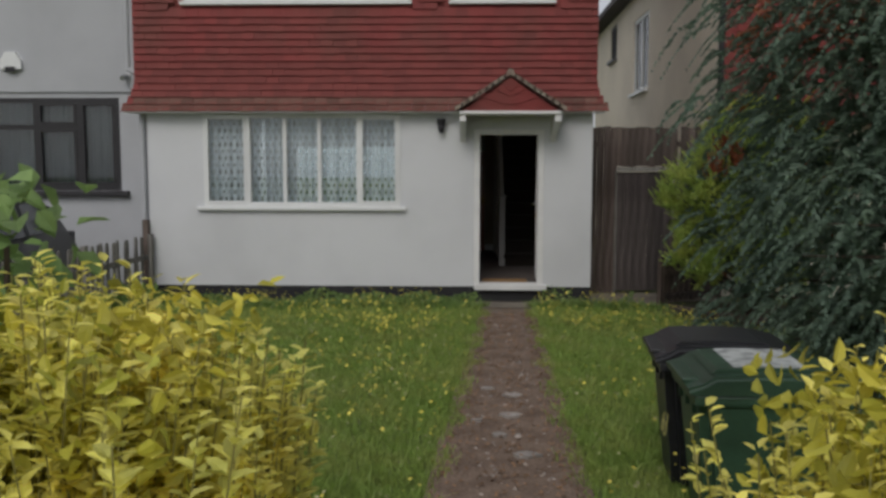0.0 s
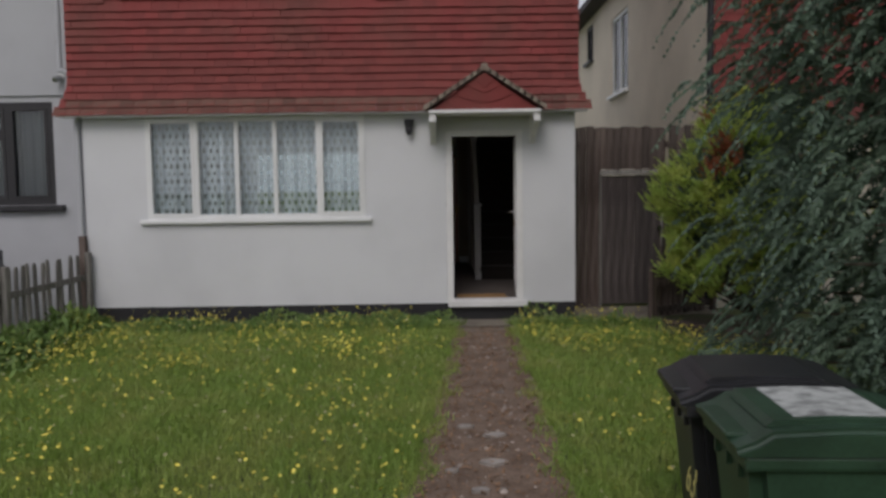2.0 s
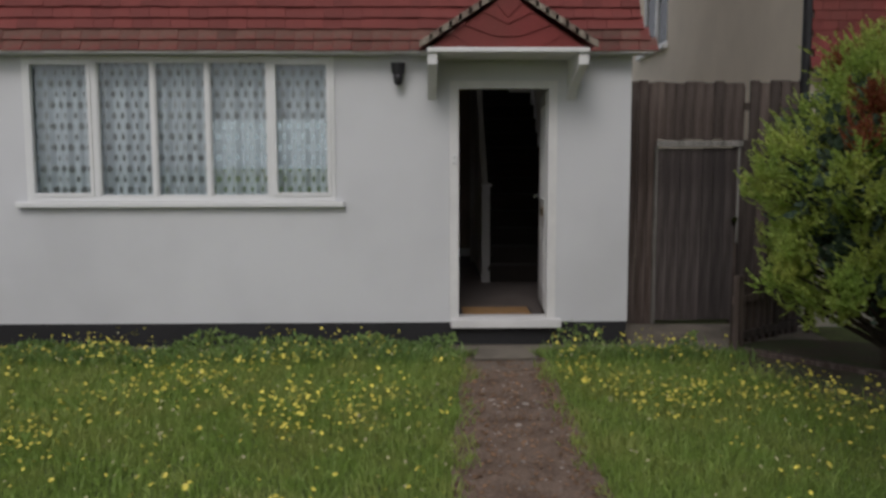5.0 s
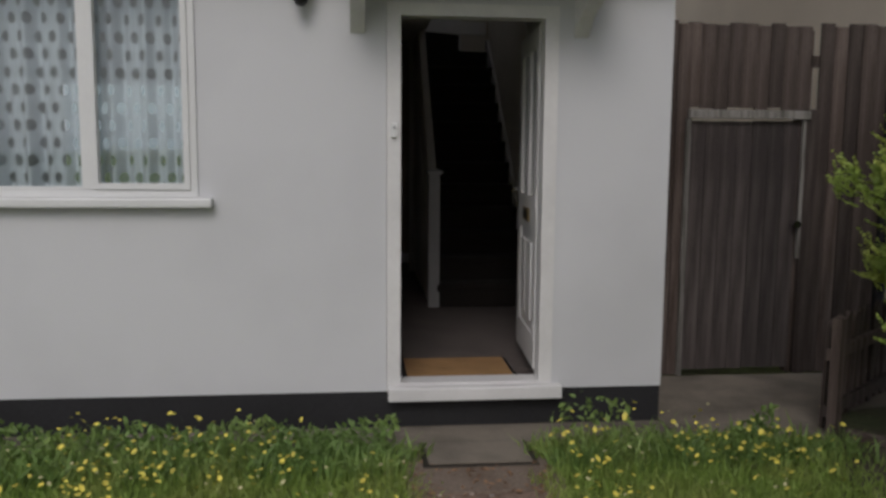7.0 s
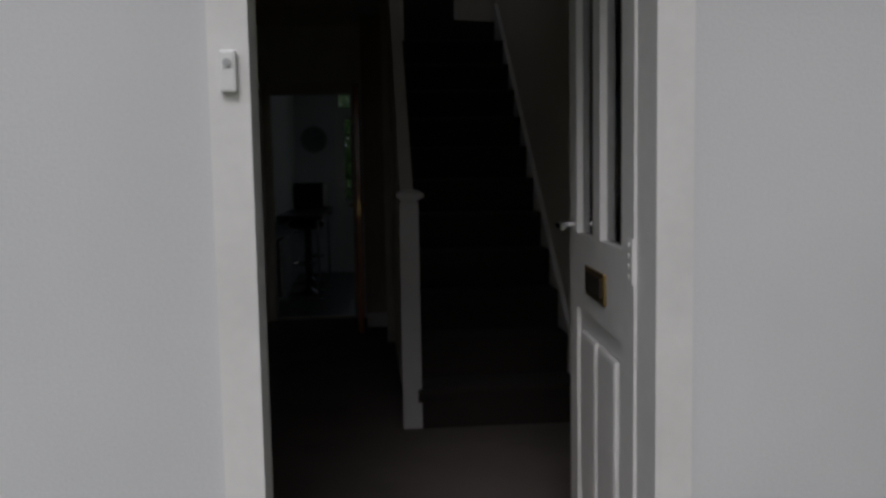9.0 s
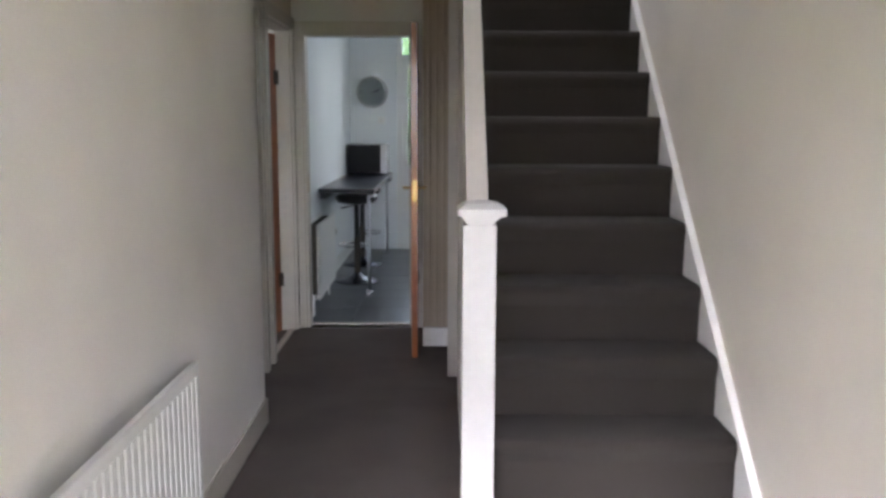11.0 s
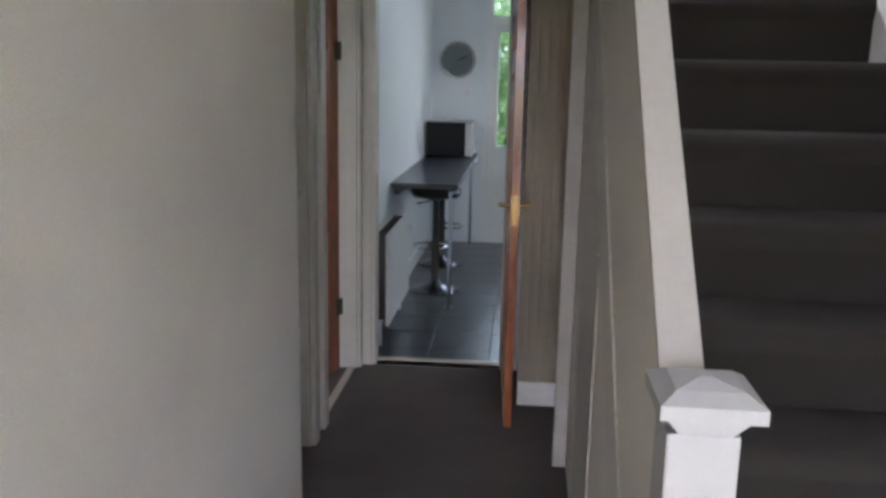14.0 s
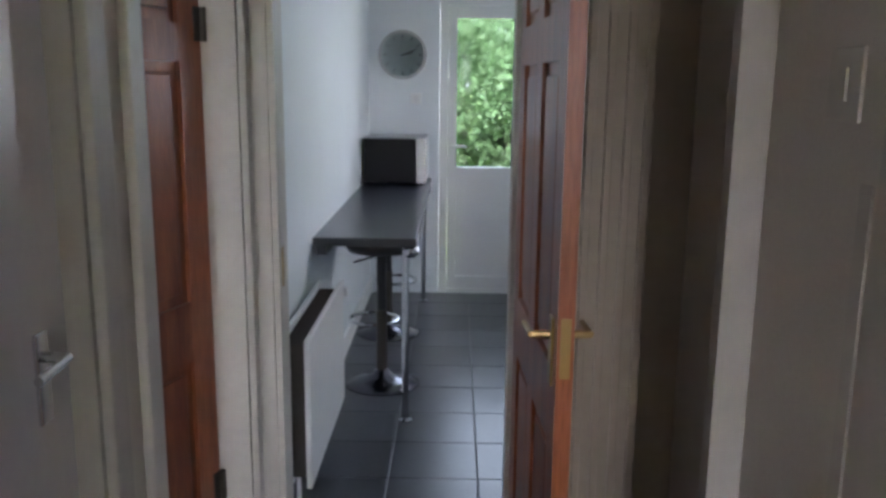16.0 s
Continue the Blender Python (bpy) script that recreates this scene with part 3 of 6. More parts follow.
def gable_course(low, k):
    """One course of the gable: all that lies above a curved lower edge, a little proud of the course below."""
    top = lambda d: 0.43 * (1 - d / 0.60)
    reach = max(d / 200 for d in range(120) if low(d / 200) < top(d / 200))
    pts = [(AX + reach * i / 10, 2.364 + max(0.0, low(abs(reach * i / 10)))) for i in range(-10, 11)]
    front = CY + 0.052 - 0.012 * k
    return prism(bmesh.new(), pts + [(AX, 2.364 + 0.43)], "y", front, front + 0.0115)


COURSES = (lambda d: 0.10 * (d - 0.27) / 0.19, lambda d: 0.085 + 0.36 * max(0.0, d - 0.10), lambda d: 0.185 + 0.46 * d, lambda d: 0.235 + 1.05 * d)
for k, low in enumerate(COURSES):
    part("gable_course", gable_course(low, k), CLAY, can)
for s in (-1, 1):
    tip = CX0 if s < 0 else CX1
    steps = 9
    for i in range(steps):
        u0, u1 = i / steps, (i + 1) / steps + 0.035
        x0, z0 = tip + (AX - tip) * u0, CZ + (AZ - CZ) * u0
        x1, z1 = tip + (AX - tip) * min(u1, 1), CZ + (AZ - CZ) * min(u1, 1)
        t = bmesh.new()
        prism(t, [(x0, z0 + 0.012), (x0, z0 + 0.032), (x1, z1 + 0.022), (x1, z1 + 0.004)], "y", CY, tile_y(CZ) + 0.03 if i < 5 else -0.05)
        part("canopy_tile", t, CLAY, can)
        v = bmesh.new()
        prism(v, [(x0, z0 - 0.02), (x0, z0 + 0.036), (x1, z1 + 0.026), (x1, z1 - 0.026)], "y", CY - 0.018, CY - 0.001)
        part("verge_tile", v, MORTAR, can, "lichened tile verge")
part("ridge_tile", tube(bmesh.new(), (AX, CY - 0.02, AZ + 0.01), (AX, -0.05, AZ + 0.01), 0.045), MORTAR, can)

# wall lantern
lan = thing("wall_lantern", "small black lantern on the white wall by the door", "wall lamp")
part("bracket", bx(-0.02, 0.06, -0.05, -0.002, 2.22, 2.28, bevel=0.01), BLACK, lan)
part("head", tube(bmesh.new(), (0.02, -0.10, 2.20), (0.02, -0.10, 2.29), 0.055, 0.065), BLACK, lan)
part("globe", lathe(bmesh.new(), [(0.02, 2.10), (0.035, 2.12), (0.045, 2.16), (0.045, 2.199)], 0.02, -0.10), DARKFRAME, lan, smooth=True)

# front door frame, step and leaf
df = thing("door_1", "open white front door with two glazed slots and letterbox", "door", kind="structure")
fr = bmesh.new()
box(fr, 0.472, 0.55, -0.012, 0.11, 0.03, 2.148)
box(fr, 1.35, 1.428, -0.012, 0.11, 0.03, 2.148)
box(fr, 0.551, 1.349, -0.012, 0.11, 2.08, 2.148)
part("door_frame", fr, PAINT, df)
part("threshold", bx(0.472, 1.428, -0.01, 0.13, -0.02, 0.028), PAINT, df)
leaf = bmesh.new()
LT = 0.044
T0, T1 = 0.06, 2.065
def leaf_box(a, b, z0, z1, y0=0.0, y1=LT):
    box(leaf, a, b, y0, y1, z0, z1)


leaf_box(0.0, 0.115, T0, T1)
leaf_box(0.665, 0.78, T0, T1)
leaf_box(0.1155, 0.6645, T0, 0.25)
leaf_box(0.1155, 0.6645, 0.86, 1.08)
leaf_box(0.1155, 0.6645, 1.95, T1)
leaf_box(0.345, 0.435, 1.081, 1.949)
leaf_box(0.1155, 0.6645, 0.251, 0.859, 0.012, LT - 0.012)
hang = pose(1.389, 0.114, 0, 0, 0, 86.5)
leaf_ob = part("door_leaf", leaf, PAINT, df)
leaf_ob.matrix_world = hang
for a in (0.17, 0.40):
    for y0, y1 in ((-0.004, 0.013), (LT - 0.013, LT + 0.004)):
        for k in range(1 if a else 0):
            o = part("raised_panel", bx(a, a + 0.20, y0, y1, 0.32, 0.80, bevel=0.012), PAINT, leaf_ob)
for a, b in ((0.116, 0.344), (0.436, 0.664)):
    p = part("pane", bx(a, b, 0.019, 0.025, 1.081, 1.949), DKGLASS, leaf_ob)
part("letterbox", bx(0.27, 0.51, LT, LT + 0.008, 0.92, 1.0, bevel=0.003), BRASS, leaf_ob, "worn brass letterbox")
part("letterbox_flap", bx(0.30, 0.48, LT + 0.008, LT + 0.012, 0.935, 0.985), STEEL_DK, leaf_ob)
for y, s in ((LT, 1), (0, -1)):
    h = tube(bmesh.new(), (0.735, y, 1.10), (0.735, y + s * 0.045, 1.10), 0.010)
    tube(h, (0.735, y + s * 0.045, 1.10), (0.62, y + s * 0.05, 1.10), 0.009)
    part("door_handle", h, CHROME, leaf_ob, "chrome lever handle")
for z in (0.28, 1.06, 1.80):
    h = bx(-0.002, 0.05, LT, LT + 0.004, z - 0.05, z + 0.05)
    for k in range(4):
        tube(h, (0.03, LT + 0.004, z - 0.036 + 0.024 * k), (0.03, LT + 0.006, z - 0.036 + 0.024 * k), 0.006, n=8)
    part("hinge", h, PAINT, leaf_ob)
st = bmesh.new()
box(st, 0.478, 1.478, -0.085, -0.013, -0.062, 0.018, bevel=0.012)
struct("door_step", st, PAINT, "white painted door step", "step")
bell = thing("doorbell", "white plastic doorbell on the door frame", "doorbell")
part("case", bx(0.496, 0.528, -0.034, -0.0125, 1.42, 1.500, bevel=0.006), PVC, bell)
part("button", tube(bmesh.new(), (0.512, -0.034, 1.475), (0.512, -0.039, 1.475), 0.008), CLOCKFACE, bell)
door_mat = thing("door_mat", "orange-brown coir mat with black edges inside the front door", "mat")
part("mat_top", bx(0.60, 1.24, 0.17, 0.60, 0.0, 0.018, bevel=0.004), COIR, door_mat)
part("edging", bx(0.578, 0.5995, 0.17, 0.60, 0.0, 0.012), BLACK, door_mat, "black rubber edge")
part("edging", bx(1.2405, 1.262, 0.17, 0.60, 0.0, 0.012), BLACK, door_mat, "black rubber edge")

# ---- hall ----
before_hall = set(bpy.data.objects)
HX0, HX1, HX2, WX = -0.04, -0.21, 0.90, 1.77
CZ_H, WELL = 2.56, 2.72
struct("floor", bx(-3.85, WX + 0.07, 0.13, 5.60, -0.25, 0.0), CARPET, "brown-grey carpeted hall floor", "floor")
struct("wall_hall_left", bx(HX0 - 0.30, HX0, 0.032, 3.66, 0.001, CZ_H), PAPER_LIT, "papered hall wall, colour lightened for missing light")
struct("wall_hall_rear_left", holed(bmesh.new(), "x", HX1 - 0.10, HX1, 3.662, 5.528, 0.001, CZ_H, [(3.70, 4.45, 0.0, 2.02), (4.67, 5.46, 0.0, 2.02)]), WALLPAPER, "cream papered hall wall with two doorways")
struct("wall_stair_right", holed(bmesh.new(), "x", WX, WX + 0.069, 0.03, 5.527, 0.001, 5.1, [(3.20, 4.86, 3.95, 4.85)]), WALLPAPER, "cream papered staircase wall")
struct("wall_frieze_left", bx(HX0, HX0 + 0.004, 0.034, 3.656, 2.13, CZ_H - 0.002), WALLWHITE, "white frieze above the picture rail")
fz = bmesh.new()
prism(fz, [(0.034, 2.07), (2.28, 2.07), (2.76, 2.556), (0.254, 2.556)], "x", WX - 0.004, WX - 0.0005)
struct("wall_frieze_right", fz, WALLWHITE, "white frieze above the raking rail")
rl = bmesh.new()
prism(rl, [(0.036, 2.03), (2.30, 2.03), (2.815, 2.555), (2.755, 2.555), (2.28, 2.07), (0.036, 2.07)], "x", WX - 0.013, WX - 0.0045)
struct("picture_rail_right", rl, PAINT, "painted picture rail that rises with the stairs", "trim")
struct("picture_rail_left", bx(HX0 + 0.0045, HX0 + 0.028, 0.036, 3.67, 2.10, 2.135, bevel=0.006), PAINT, "painted picture rail", "trim")
struct("picture_rail_up", bx(WX - 0.022, WX - 0.0005, 3.40, 4.92, 2.95, 2.985, bevel=0.006), PAINT, "picture rail up the stairwell", "trim")
struct("wall_frieze_up", bx(WX - 0.004, WX - 0.0006, 3.40, 4.92, 2.987, 3.72), WALLWHITE, "white upper staircase wall")
struct("baseboard_left", bx(HX0, HX0 + 0.014, 0.034, 3.655, 0.0, 0.12, bevel=0.004), CASINGPAINT, "white painted skirting", "trim")
struct("ceiling", bx(HX1 - 0.1, HX2 + 0.052, 0.032, 5.528, CZ_H + 0.002, CZ_H + 0.24), CEILING, "white hall ceiling", "ceiling")
struct("ceiling_stair", bx(HX2 + 0.0525, WX - 0.001, 0.032, WELL, CZ_H + 0.002, CZ_H + 0.24), CEILING, "white ceiling over the stair foot", "ceiling")
struct("ceiling_upper", bx(-3.85, 1.84, 0.252, 5.53, 5.0, 5.12), CEILING, "white ceiling above the landing", "ceiling")
struct("wall_landing", bx(HX2 - 0.06, HX2 + 0.052, 2.72, 4.70, CZ_H + 0.243, 4.999), WALLWHITE, "white landing wall beside the stairwell")
struct("wall_landing_front", bx(-0.5, WX - 0.001, WELL - 0.12, WELL - 0.005, CZ_H + 0.243, 4.999), WALLWHITE, "white wall over the stair foot")
struct("wall_stair_back", box(bx(1.001, 1.46, 4.95, 5.05, 0.3, 4.999), 0.953, 1.0005, 4.951, 5.05, CZ_H + 0.003, 4.999), WALLWHITE, "white wall at the turn of the stairs")
struct("wall_landing_back", bx(-0.5, 0.9525, 4.95, 5.05, CZ_H + 0.243, 4.999), WALLWHITE, "white landing wall")
struct("wall_stair_back_cream", bx(1.461, WX - 0.001, 4.945, 5.05, 0.3, 4.999), WALLPAPER, "cream strip of wall at the turn of the stairs")
struct("wall_landing_end", bx(-0.6, -0.5, 2.6, 5.40, CZ_H + 0.243, 4.999), WALLWHITE, "white landing end wall")

# staircase
stairs = thing("staircase", "steep carpeted staircase with a winder at the top", "stairs", kind="structure")
RISE, GO, NY = 0.2055, 0.224, 2.165
SX0, SX1 = 0.952, 1.742
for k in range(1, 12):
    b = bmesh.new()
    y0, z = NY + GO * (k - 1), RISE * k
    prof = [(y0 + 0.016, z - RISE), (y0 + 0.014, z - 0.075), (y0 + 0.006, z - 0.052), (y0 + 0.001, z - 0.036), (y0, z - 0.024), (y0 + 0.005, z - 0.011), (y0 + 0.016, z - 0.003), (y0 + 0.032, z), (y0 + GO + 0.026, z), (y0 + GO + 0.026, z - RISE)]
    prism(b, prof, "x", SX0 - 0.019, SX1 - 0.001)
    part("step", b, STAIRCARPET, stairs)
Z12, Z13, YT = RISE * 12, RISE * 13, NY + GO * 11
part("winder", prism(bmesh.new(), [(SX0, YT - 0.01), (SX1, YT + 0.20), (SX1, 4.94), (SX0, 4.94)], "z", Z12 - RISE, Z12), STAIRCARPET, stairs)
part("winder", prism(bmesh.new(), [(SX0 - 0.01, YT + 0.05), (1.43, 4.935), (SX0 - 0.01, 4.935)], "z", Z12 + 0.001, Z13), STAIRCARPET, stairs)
sk = bmesh.new()
prism(sk, [(NY - 0.12, 0.0), (NY - 0.12, 0.14), (NY - 0.02, 0.20), (YT + 0.2, Z12 + 0.14), (4.93, Z12 + 0.14), (4.93, Z12 - 0.1), (YT, Z12 - 0.2), (NY + 0.3, 0.0)], "x", SX1, WX - 0.0005)
part("wall_string", sk, PAINT, stairs, "white painted wall string")
struct("baseboard_back", bx(1.0, SX1, 4.922, 4.944, Z13, Z13 + 0.15), PAINT, "white skirting at the turn of the stairs", "trim")

def rake(y):
    return 1.112 + 1.0 * (y - 2.34)


YC = 2.34 + (CZ_H - 1.112) / 1.0
sp = bmesh.new()
prism(sp, [(2.275, 0.001), (2.275, rake(2.275)), (YC, CZ_H), (4.38, CZ_H), (4.38, 0.001)], "x", HX2 - 0.02, SX0 - 0.0205)
struct("wall_spandrel", sp, WALLPAPER, "solid raking balustrade wall beside the stairs")
cp = bmesh.new()
prism(cp, [(2.27, rake(2.27) + 0.002), (2.27, rake(2.27) + 0.026), (YC - 0.03, CZ_H - 0.004), (YC - 0.006, CZ_H - 0.004)], "x", HX2 - 0.028, SX0 - 0.014)
struct("balustrade_cap", cp, CAPPAINT, "cream painted capping on the raking wall", "trim")
spt = bmesh.new()
prism(spt, [(2.28, 0.062), (2.28, 0.312), (4.36, 2.288), (4.36, 2.038)], "x", HX2 - 0.0245, HX2 - 0.0203)
struct("stair_string", spt, STRINGPAINT, "cream painted outer stair string", "trim")
newel = thing("newel_post", "square white newel post with a pyramid cap", "newel post")
part("post", bx(0.856, 0.952, 2.178, 2.272, 0.0, 1.125, bevel=0.004), NEWELPAINT, newel)
capb = bmesh.new()
prism(capb, [(0.870, 1.126), (0.938, 1.126), (0.955, 1.14), (0.966, 1.149), (0.853, 1.149)], "y", 2.172, 2.280)
rings = [(0.842, 0.978, 2.158, 2.294, 1.150), (0.842, 0.978, 2.158, 2.294, 1.170), (0.865, 0.955, 2.182, 2.270, 1.184), (0.902, 0.918, 2.218, 2.234, 1.192)]
q = [[capb.verts.new(p) for p in ((a, c, z), (b, c, z), (b, d, z), (a, d, z))] for a, b, c, d, z in rings]
for u, v in zip(q, q[1:]):
    for i in range(4):
        capb.faces.new((u[i], u[(i + 1) % 4], v[(i + 1) % 4], v[i]))
capb.faces.new(q[0][::-1])
capb.faces.new(q[-1])
part("cap", capb, NEWELPAINT, newel)
lsw = thing("light_switch", "cream light switch on the wall under the stairs", "switch")
part("plate", bx(HX2 - 0.026, HX2 - 0.0205, 4.09, 4.18, 1.51, 1.60, bevel=0.003), CREAMPAINT, lsw)
part("rocker", bx(HX2 - 0.030, HX2 - 0.0265, 4.122, 4.148, 1.535, 1.575, bevel=0.001), CREAMPAINT, lsw)
# cupboard door under the stairs
cup = thing("door_4", "cream painted cupboard door under the stairs", "door", kind="structure")
cb = bmesh.new()
box(cb, HX2 - 0.0238, HX2 - 0.0205, 3.425, 3.455, 0.002, 1.10)
box(cb, HX2 - 0.0238, HX2 - 0.0205, 4.04, 4.07, 0.002, 1.44)
part("architrave", cb, STRINGPAINT, cup)
part("door_panel", prism(bmesh.new(), [(3.47, 0.01), (4.03, 0.01), (4.03, 1.68), (3.47, 1.15)], "x", HX2 - 0.0225, HX2 - 0.0206), STRINGPAINT, cup)
struct("pilaster", bx(0.826, 0.955, 4.381, 4.42, 0.0, CZ_H), CAPPAINT, "cream post at the end of the stair wall", "trim")
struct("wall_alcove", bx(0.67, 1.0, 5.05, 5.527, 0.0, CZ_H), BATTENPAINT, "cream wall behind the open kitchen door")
struct("wall_alcove_side", bx(0.953, 1.0, 4.421, 5.049, 0.0, CZ_H), WALLPAPER, "cream wall of the alcove")
struct("baseboard_alcove", bx(0.672, 0.95, 5.032, 5.049, 0.0, 0.12, bevel=0.003), PAINT, "white skirting in the alcove", "trim")
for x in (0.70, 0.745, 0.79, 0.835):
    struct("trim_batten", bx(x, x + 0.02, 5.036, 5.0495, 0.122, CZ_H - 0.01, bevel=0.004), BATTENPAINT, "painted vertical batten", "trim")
solid("doorstop_box", bx(0.86, 0.93, 4.98, 5.03, 0.0, 0.16, bevel=0.006), BLACK, "small black box on the carpet in the alcove", "box")


def radiator(name, x, y0, y1, z0, z1, depth, label, ribbed=True):
    """A panel radiator on a wall at x that faces +x or -x."""
    r = thing(name, label, "radiator")
    part("front_panel", bx(x + depth - 0.02, x + depth, y0, y1, z0, z1, bevel=0.006), PVC, r)
    if depth > 0.08:
        part("back_panel", bx(x + 0.025, x + 0.040, y0, y1, z0, z1, bevel=0.005), PVC, r)
        m = int((y1 - y0 - 0.06) / 0.035)
        fin = to_mesh("fin", bx(x + 0.0405, x + depth - 0.0205, 0, 0.004, z0 + 0.03, z1 - 0.02), STEEL_DK)
        for i in range(m):
            part("fin", fin, None, r).location = (0, y0 + 0.03 + (y1 - y0 - 0.06) * i / m, 0)
    n = int((y1 - y0) / 0.045)
    for i in range(n if ribbed else 0):
        yy = y0 + 0.02 + (y1 - y0 - 0.04) * (i + 0.5) / n
        part("rib", bx(x + depth + 0.0005, x + depth + 0.006, yy - 0.012, yy + 0.012, z0 + 0.04, z1 - 0.04, bevel=0.0025), PVC, r)
    for yy in (y0 + 0.04, y1 - 0.04):
        part("pipe", tube(bmesh.new(), (x + depth * 0.6, yy, 0.0), (x + depth * 0.6, yy, z0 + 0.03), 0.009), PVC, r)
        part("wall_bracket", bx(x + 0.001, x + 0.026 if depth > 0.08 else x + depth - 0.021, yy + 0.06, yy + 0.10, z0 + 0.1, z1 - 0.1), PVC, r)
    return r


radiator("radiator", HX0 + 0.018, 0.95, 2.42, 0.14, 0.66, 0.05, "white ribbed panel radiator on the hall wall")


def panel_door(name, m, width, material, handle_mat, label, rows=((0.15, 0.78), (0.95, 1.60), (1.70, 1.88)), hz=1.03, plain=False, inset=0.055):
    """A framed door leaf: local x along its width from the hinge, y its thickness."""
    d = thing(name, label, "door", kind="structure", at=m)
    t, h = 0.036, 1.975
    b = bmesh.new()
    st_w = 0.095
    mid = width / 2
    if plain:
        box(b, 0, width, 0, t, 0.008, h)
    else:
        box(b, 0, st_w, 0, t, 0.008, h)
        box(b, width - st_w, width, 0, t, 0.008, h)
        box(b, mid - 0.045, mid + 0.045, 0, t, 0.008, h)
        edges = [0.008] + [z for r in rows for z in r] + [h]
        for z0, z1 in zip(edges[::2], edges[1::2]):
            for a, c in ((st_w + 0.0005, mid - 0.0455), (mid + 0.0455, width - st_w - 0.0005)):
                box(b, a, c, 0, t, z0, z1)
    part("frame", b, material, d)
    if not plain:
        for z0, z1 in rows:
            for a, c in ((st_w + 0.001, mid - 0.046), (mid + 0.046, width - st_w - 0.001)):
                p = bx(a, c, 0.012, t - 0.012, z0 + 0.0005, z1 - 0.0005)
                box(p, a + 0.03, c - 0.03, 0.004, t - 0.004, z0 + 0.03, z1 - 0.03, bevel=0.006)
                part("panel", p, material, d)
    xe = width - inset
    for y, s in ((t, 1), (0.0, -1)):
        pl = bx(xe - 0.02, xe + 0.02, min(y, y + s * 0.006), max(y, y + s * 0.006), hz - 0.11, hz + 0.04, bevel=0.002)
        part("handle_plate", pl, handle_mat, d)
        hb = tube(bmesh.new(), (xe, y + s * 0.006, hz), (xe, y + s * 0.045, hz), 0.009)
        tube(hb, (xe, y + s * 0.045, hz), (xe - 0.10, y + s * 0.048, hz - 0.005), 0.008)
        part("lever", hb, handle_mat, d)
    part("latch_plate", bx(width + 0.0003, width + 0.002, 0.007, t - 0.007, 0.95, 1.08), handle_mat, d)
    for z in (0.36, 1.70):
        hg = bx(-0.004, -0.0005, 0.0, t, z - 0.045, z + 0.045)
        tube(hg, (-0.006, t + 0.006, z - 0.045), (-0.006, t + 0.006, z + 0.045), 0.010, n=8)
        box(hg, 0.001, 0.030, t + 0.0005, t + 0.003, z - 0.045, z + 0.045)
        part("hinge", hg, STEEL_DK, d)
    return d


panel_door("door_2", pose(0.612, 5.50, 0, 0, 0, -87.5), 0.76, MAHOGANY, BRASS, "open red-brown panelled kitchen door with brass lever handle")
panel_door("door_3", pose(HX1 - 0.120, 5.405, 0, 0, 0, 252), 0.69, MAHOGANY, BRASS, "open red-brown panelled door to the side room")
panel_door("door_5", pose(HX1 - 0.045, 3.715, 0, 0, 0, 90), 0.72, DOORWHITE, CHROME, "closed white door with chrome lever handle", hz=1.12, plain=True, inset=0.10)


def casing(name, x, y0, y1, h, s, label):
    """Architrave and lining round a doorway in a wall at x."""
    c = thing(name, label, "door frame", kind="structure")
    for y, d in ((y0, -1), (y1, 1)):
        a, b = sorted((y - d * 0.012, y + d * 0.06))
        part("architrave", bx(x + 0.0005, x + 0.022, a, b, 0.0, h + 0.07, bevel=0.006), CASINGPAINT, c)
        a, b = sorted((y - d * 0.001, y - d * 0.022))
        part("lining", bx(x - 0.10, x - 0.0005, a, b, 0.0, h - 0.001), CASINGPAINT, c)
    part("architrave_head", bx(x + 0.0005, x + 0.021, y0 + 0.013, y1 - 0.013, h - 0.012, h + 0.068, bevel=0.006), CASINGPAINT, c)
    part("lining_head", bx(x - 0.10, x - 0.0005, y0 + 0.024, y1 - 0.024, h - 0.022, h - 0.001), CASINGPAINT, c)
    return c


casing("trim_white_doorway", HX1, 3.70, 4.45, 2.02, 1, "white painted door frame with moulded architrave")
casing("trim_side_doorway", HX1, 4.67, 5.46, 2.02, 1, "white painted door frame of the side room")
part("threshold_strip", bx(HX1 - 0.045, HX1 - 0.01, 4.70, 5.43, 0.0005, 0.010), CREAMPAINT, None)
tagged(bpy.data.objects["threshold_strip"], "pale threshold strip in the side doorway", "trim", kind="structure")
kc = thing("trim_kitchen_doorway", "cream painted frame of the kitchen doorway", "door frame", kind="structure")
part("lining", bx(-0.114, -0.09, 5.512, 5.632, 0.0, 1.999), CASINGPAINT, kc)
part("lining", bx(0.60, 0.614, 5.535, 5.632, 0.0, 1.999), CASINGPAINT, kc)
part("lining", bx(-0.089, 0.599, 5.515, 5.632, 1.978, 1.999), CASINGPAINT, kc)
part("architrave", bx(-0.185, -0.108, 5.505, 5.5285, 0.0, 2.07, bevel=0.005), CASINGPAINT, kc)
part("architrave", bx(-0.107, 0.64, 5.508, 5.5285, 1.985, 2.07, bevel=0.005), CASINGPAINT, kc)
part("threshold", bx(-0.089, 0.599, 5.600, 5.64, 0.0, 0.010), CREAMPAINT, kc)
part("strike_plate", bx(-0.0895, -0.087, 5.54, 5.57, 0.94, 1.06), BRASS, kc)
window_light(1.93, 4.03, 4.40, 1.60, 0.84, (-1, 0.0, -0.5), 1.7)
# grab rail high in the stairwell
gr = tube(bmesh.new(), (0.953, 3.70, 3.02), (1.025, 3.70, 3.02), 0.014)
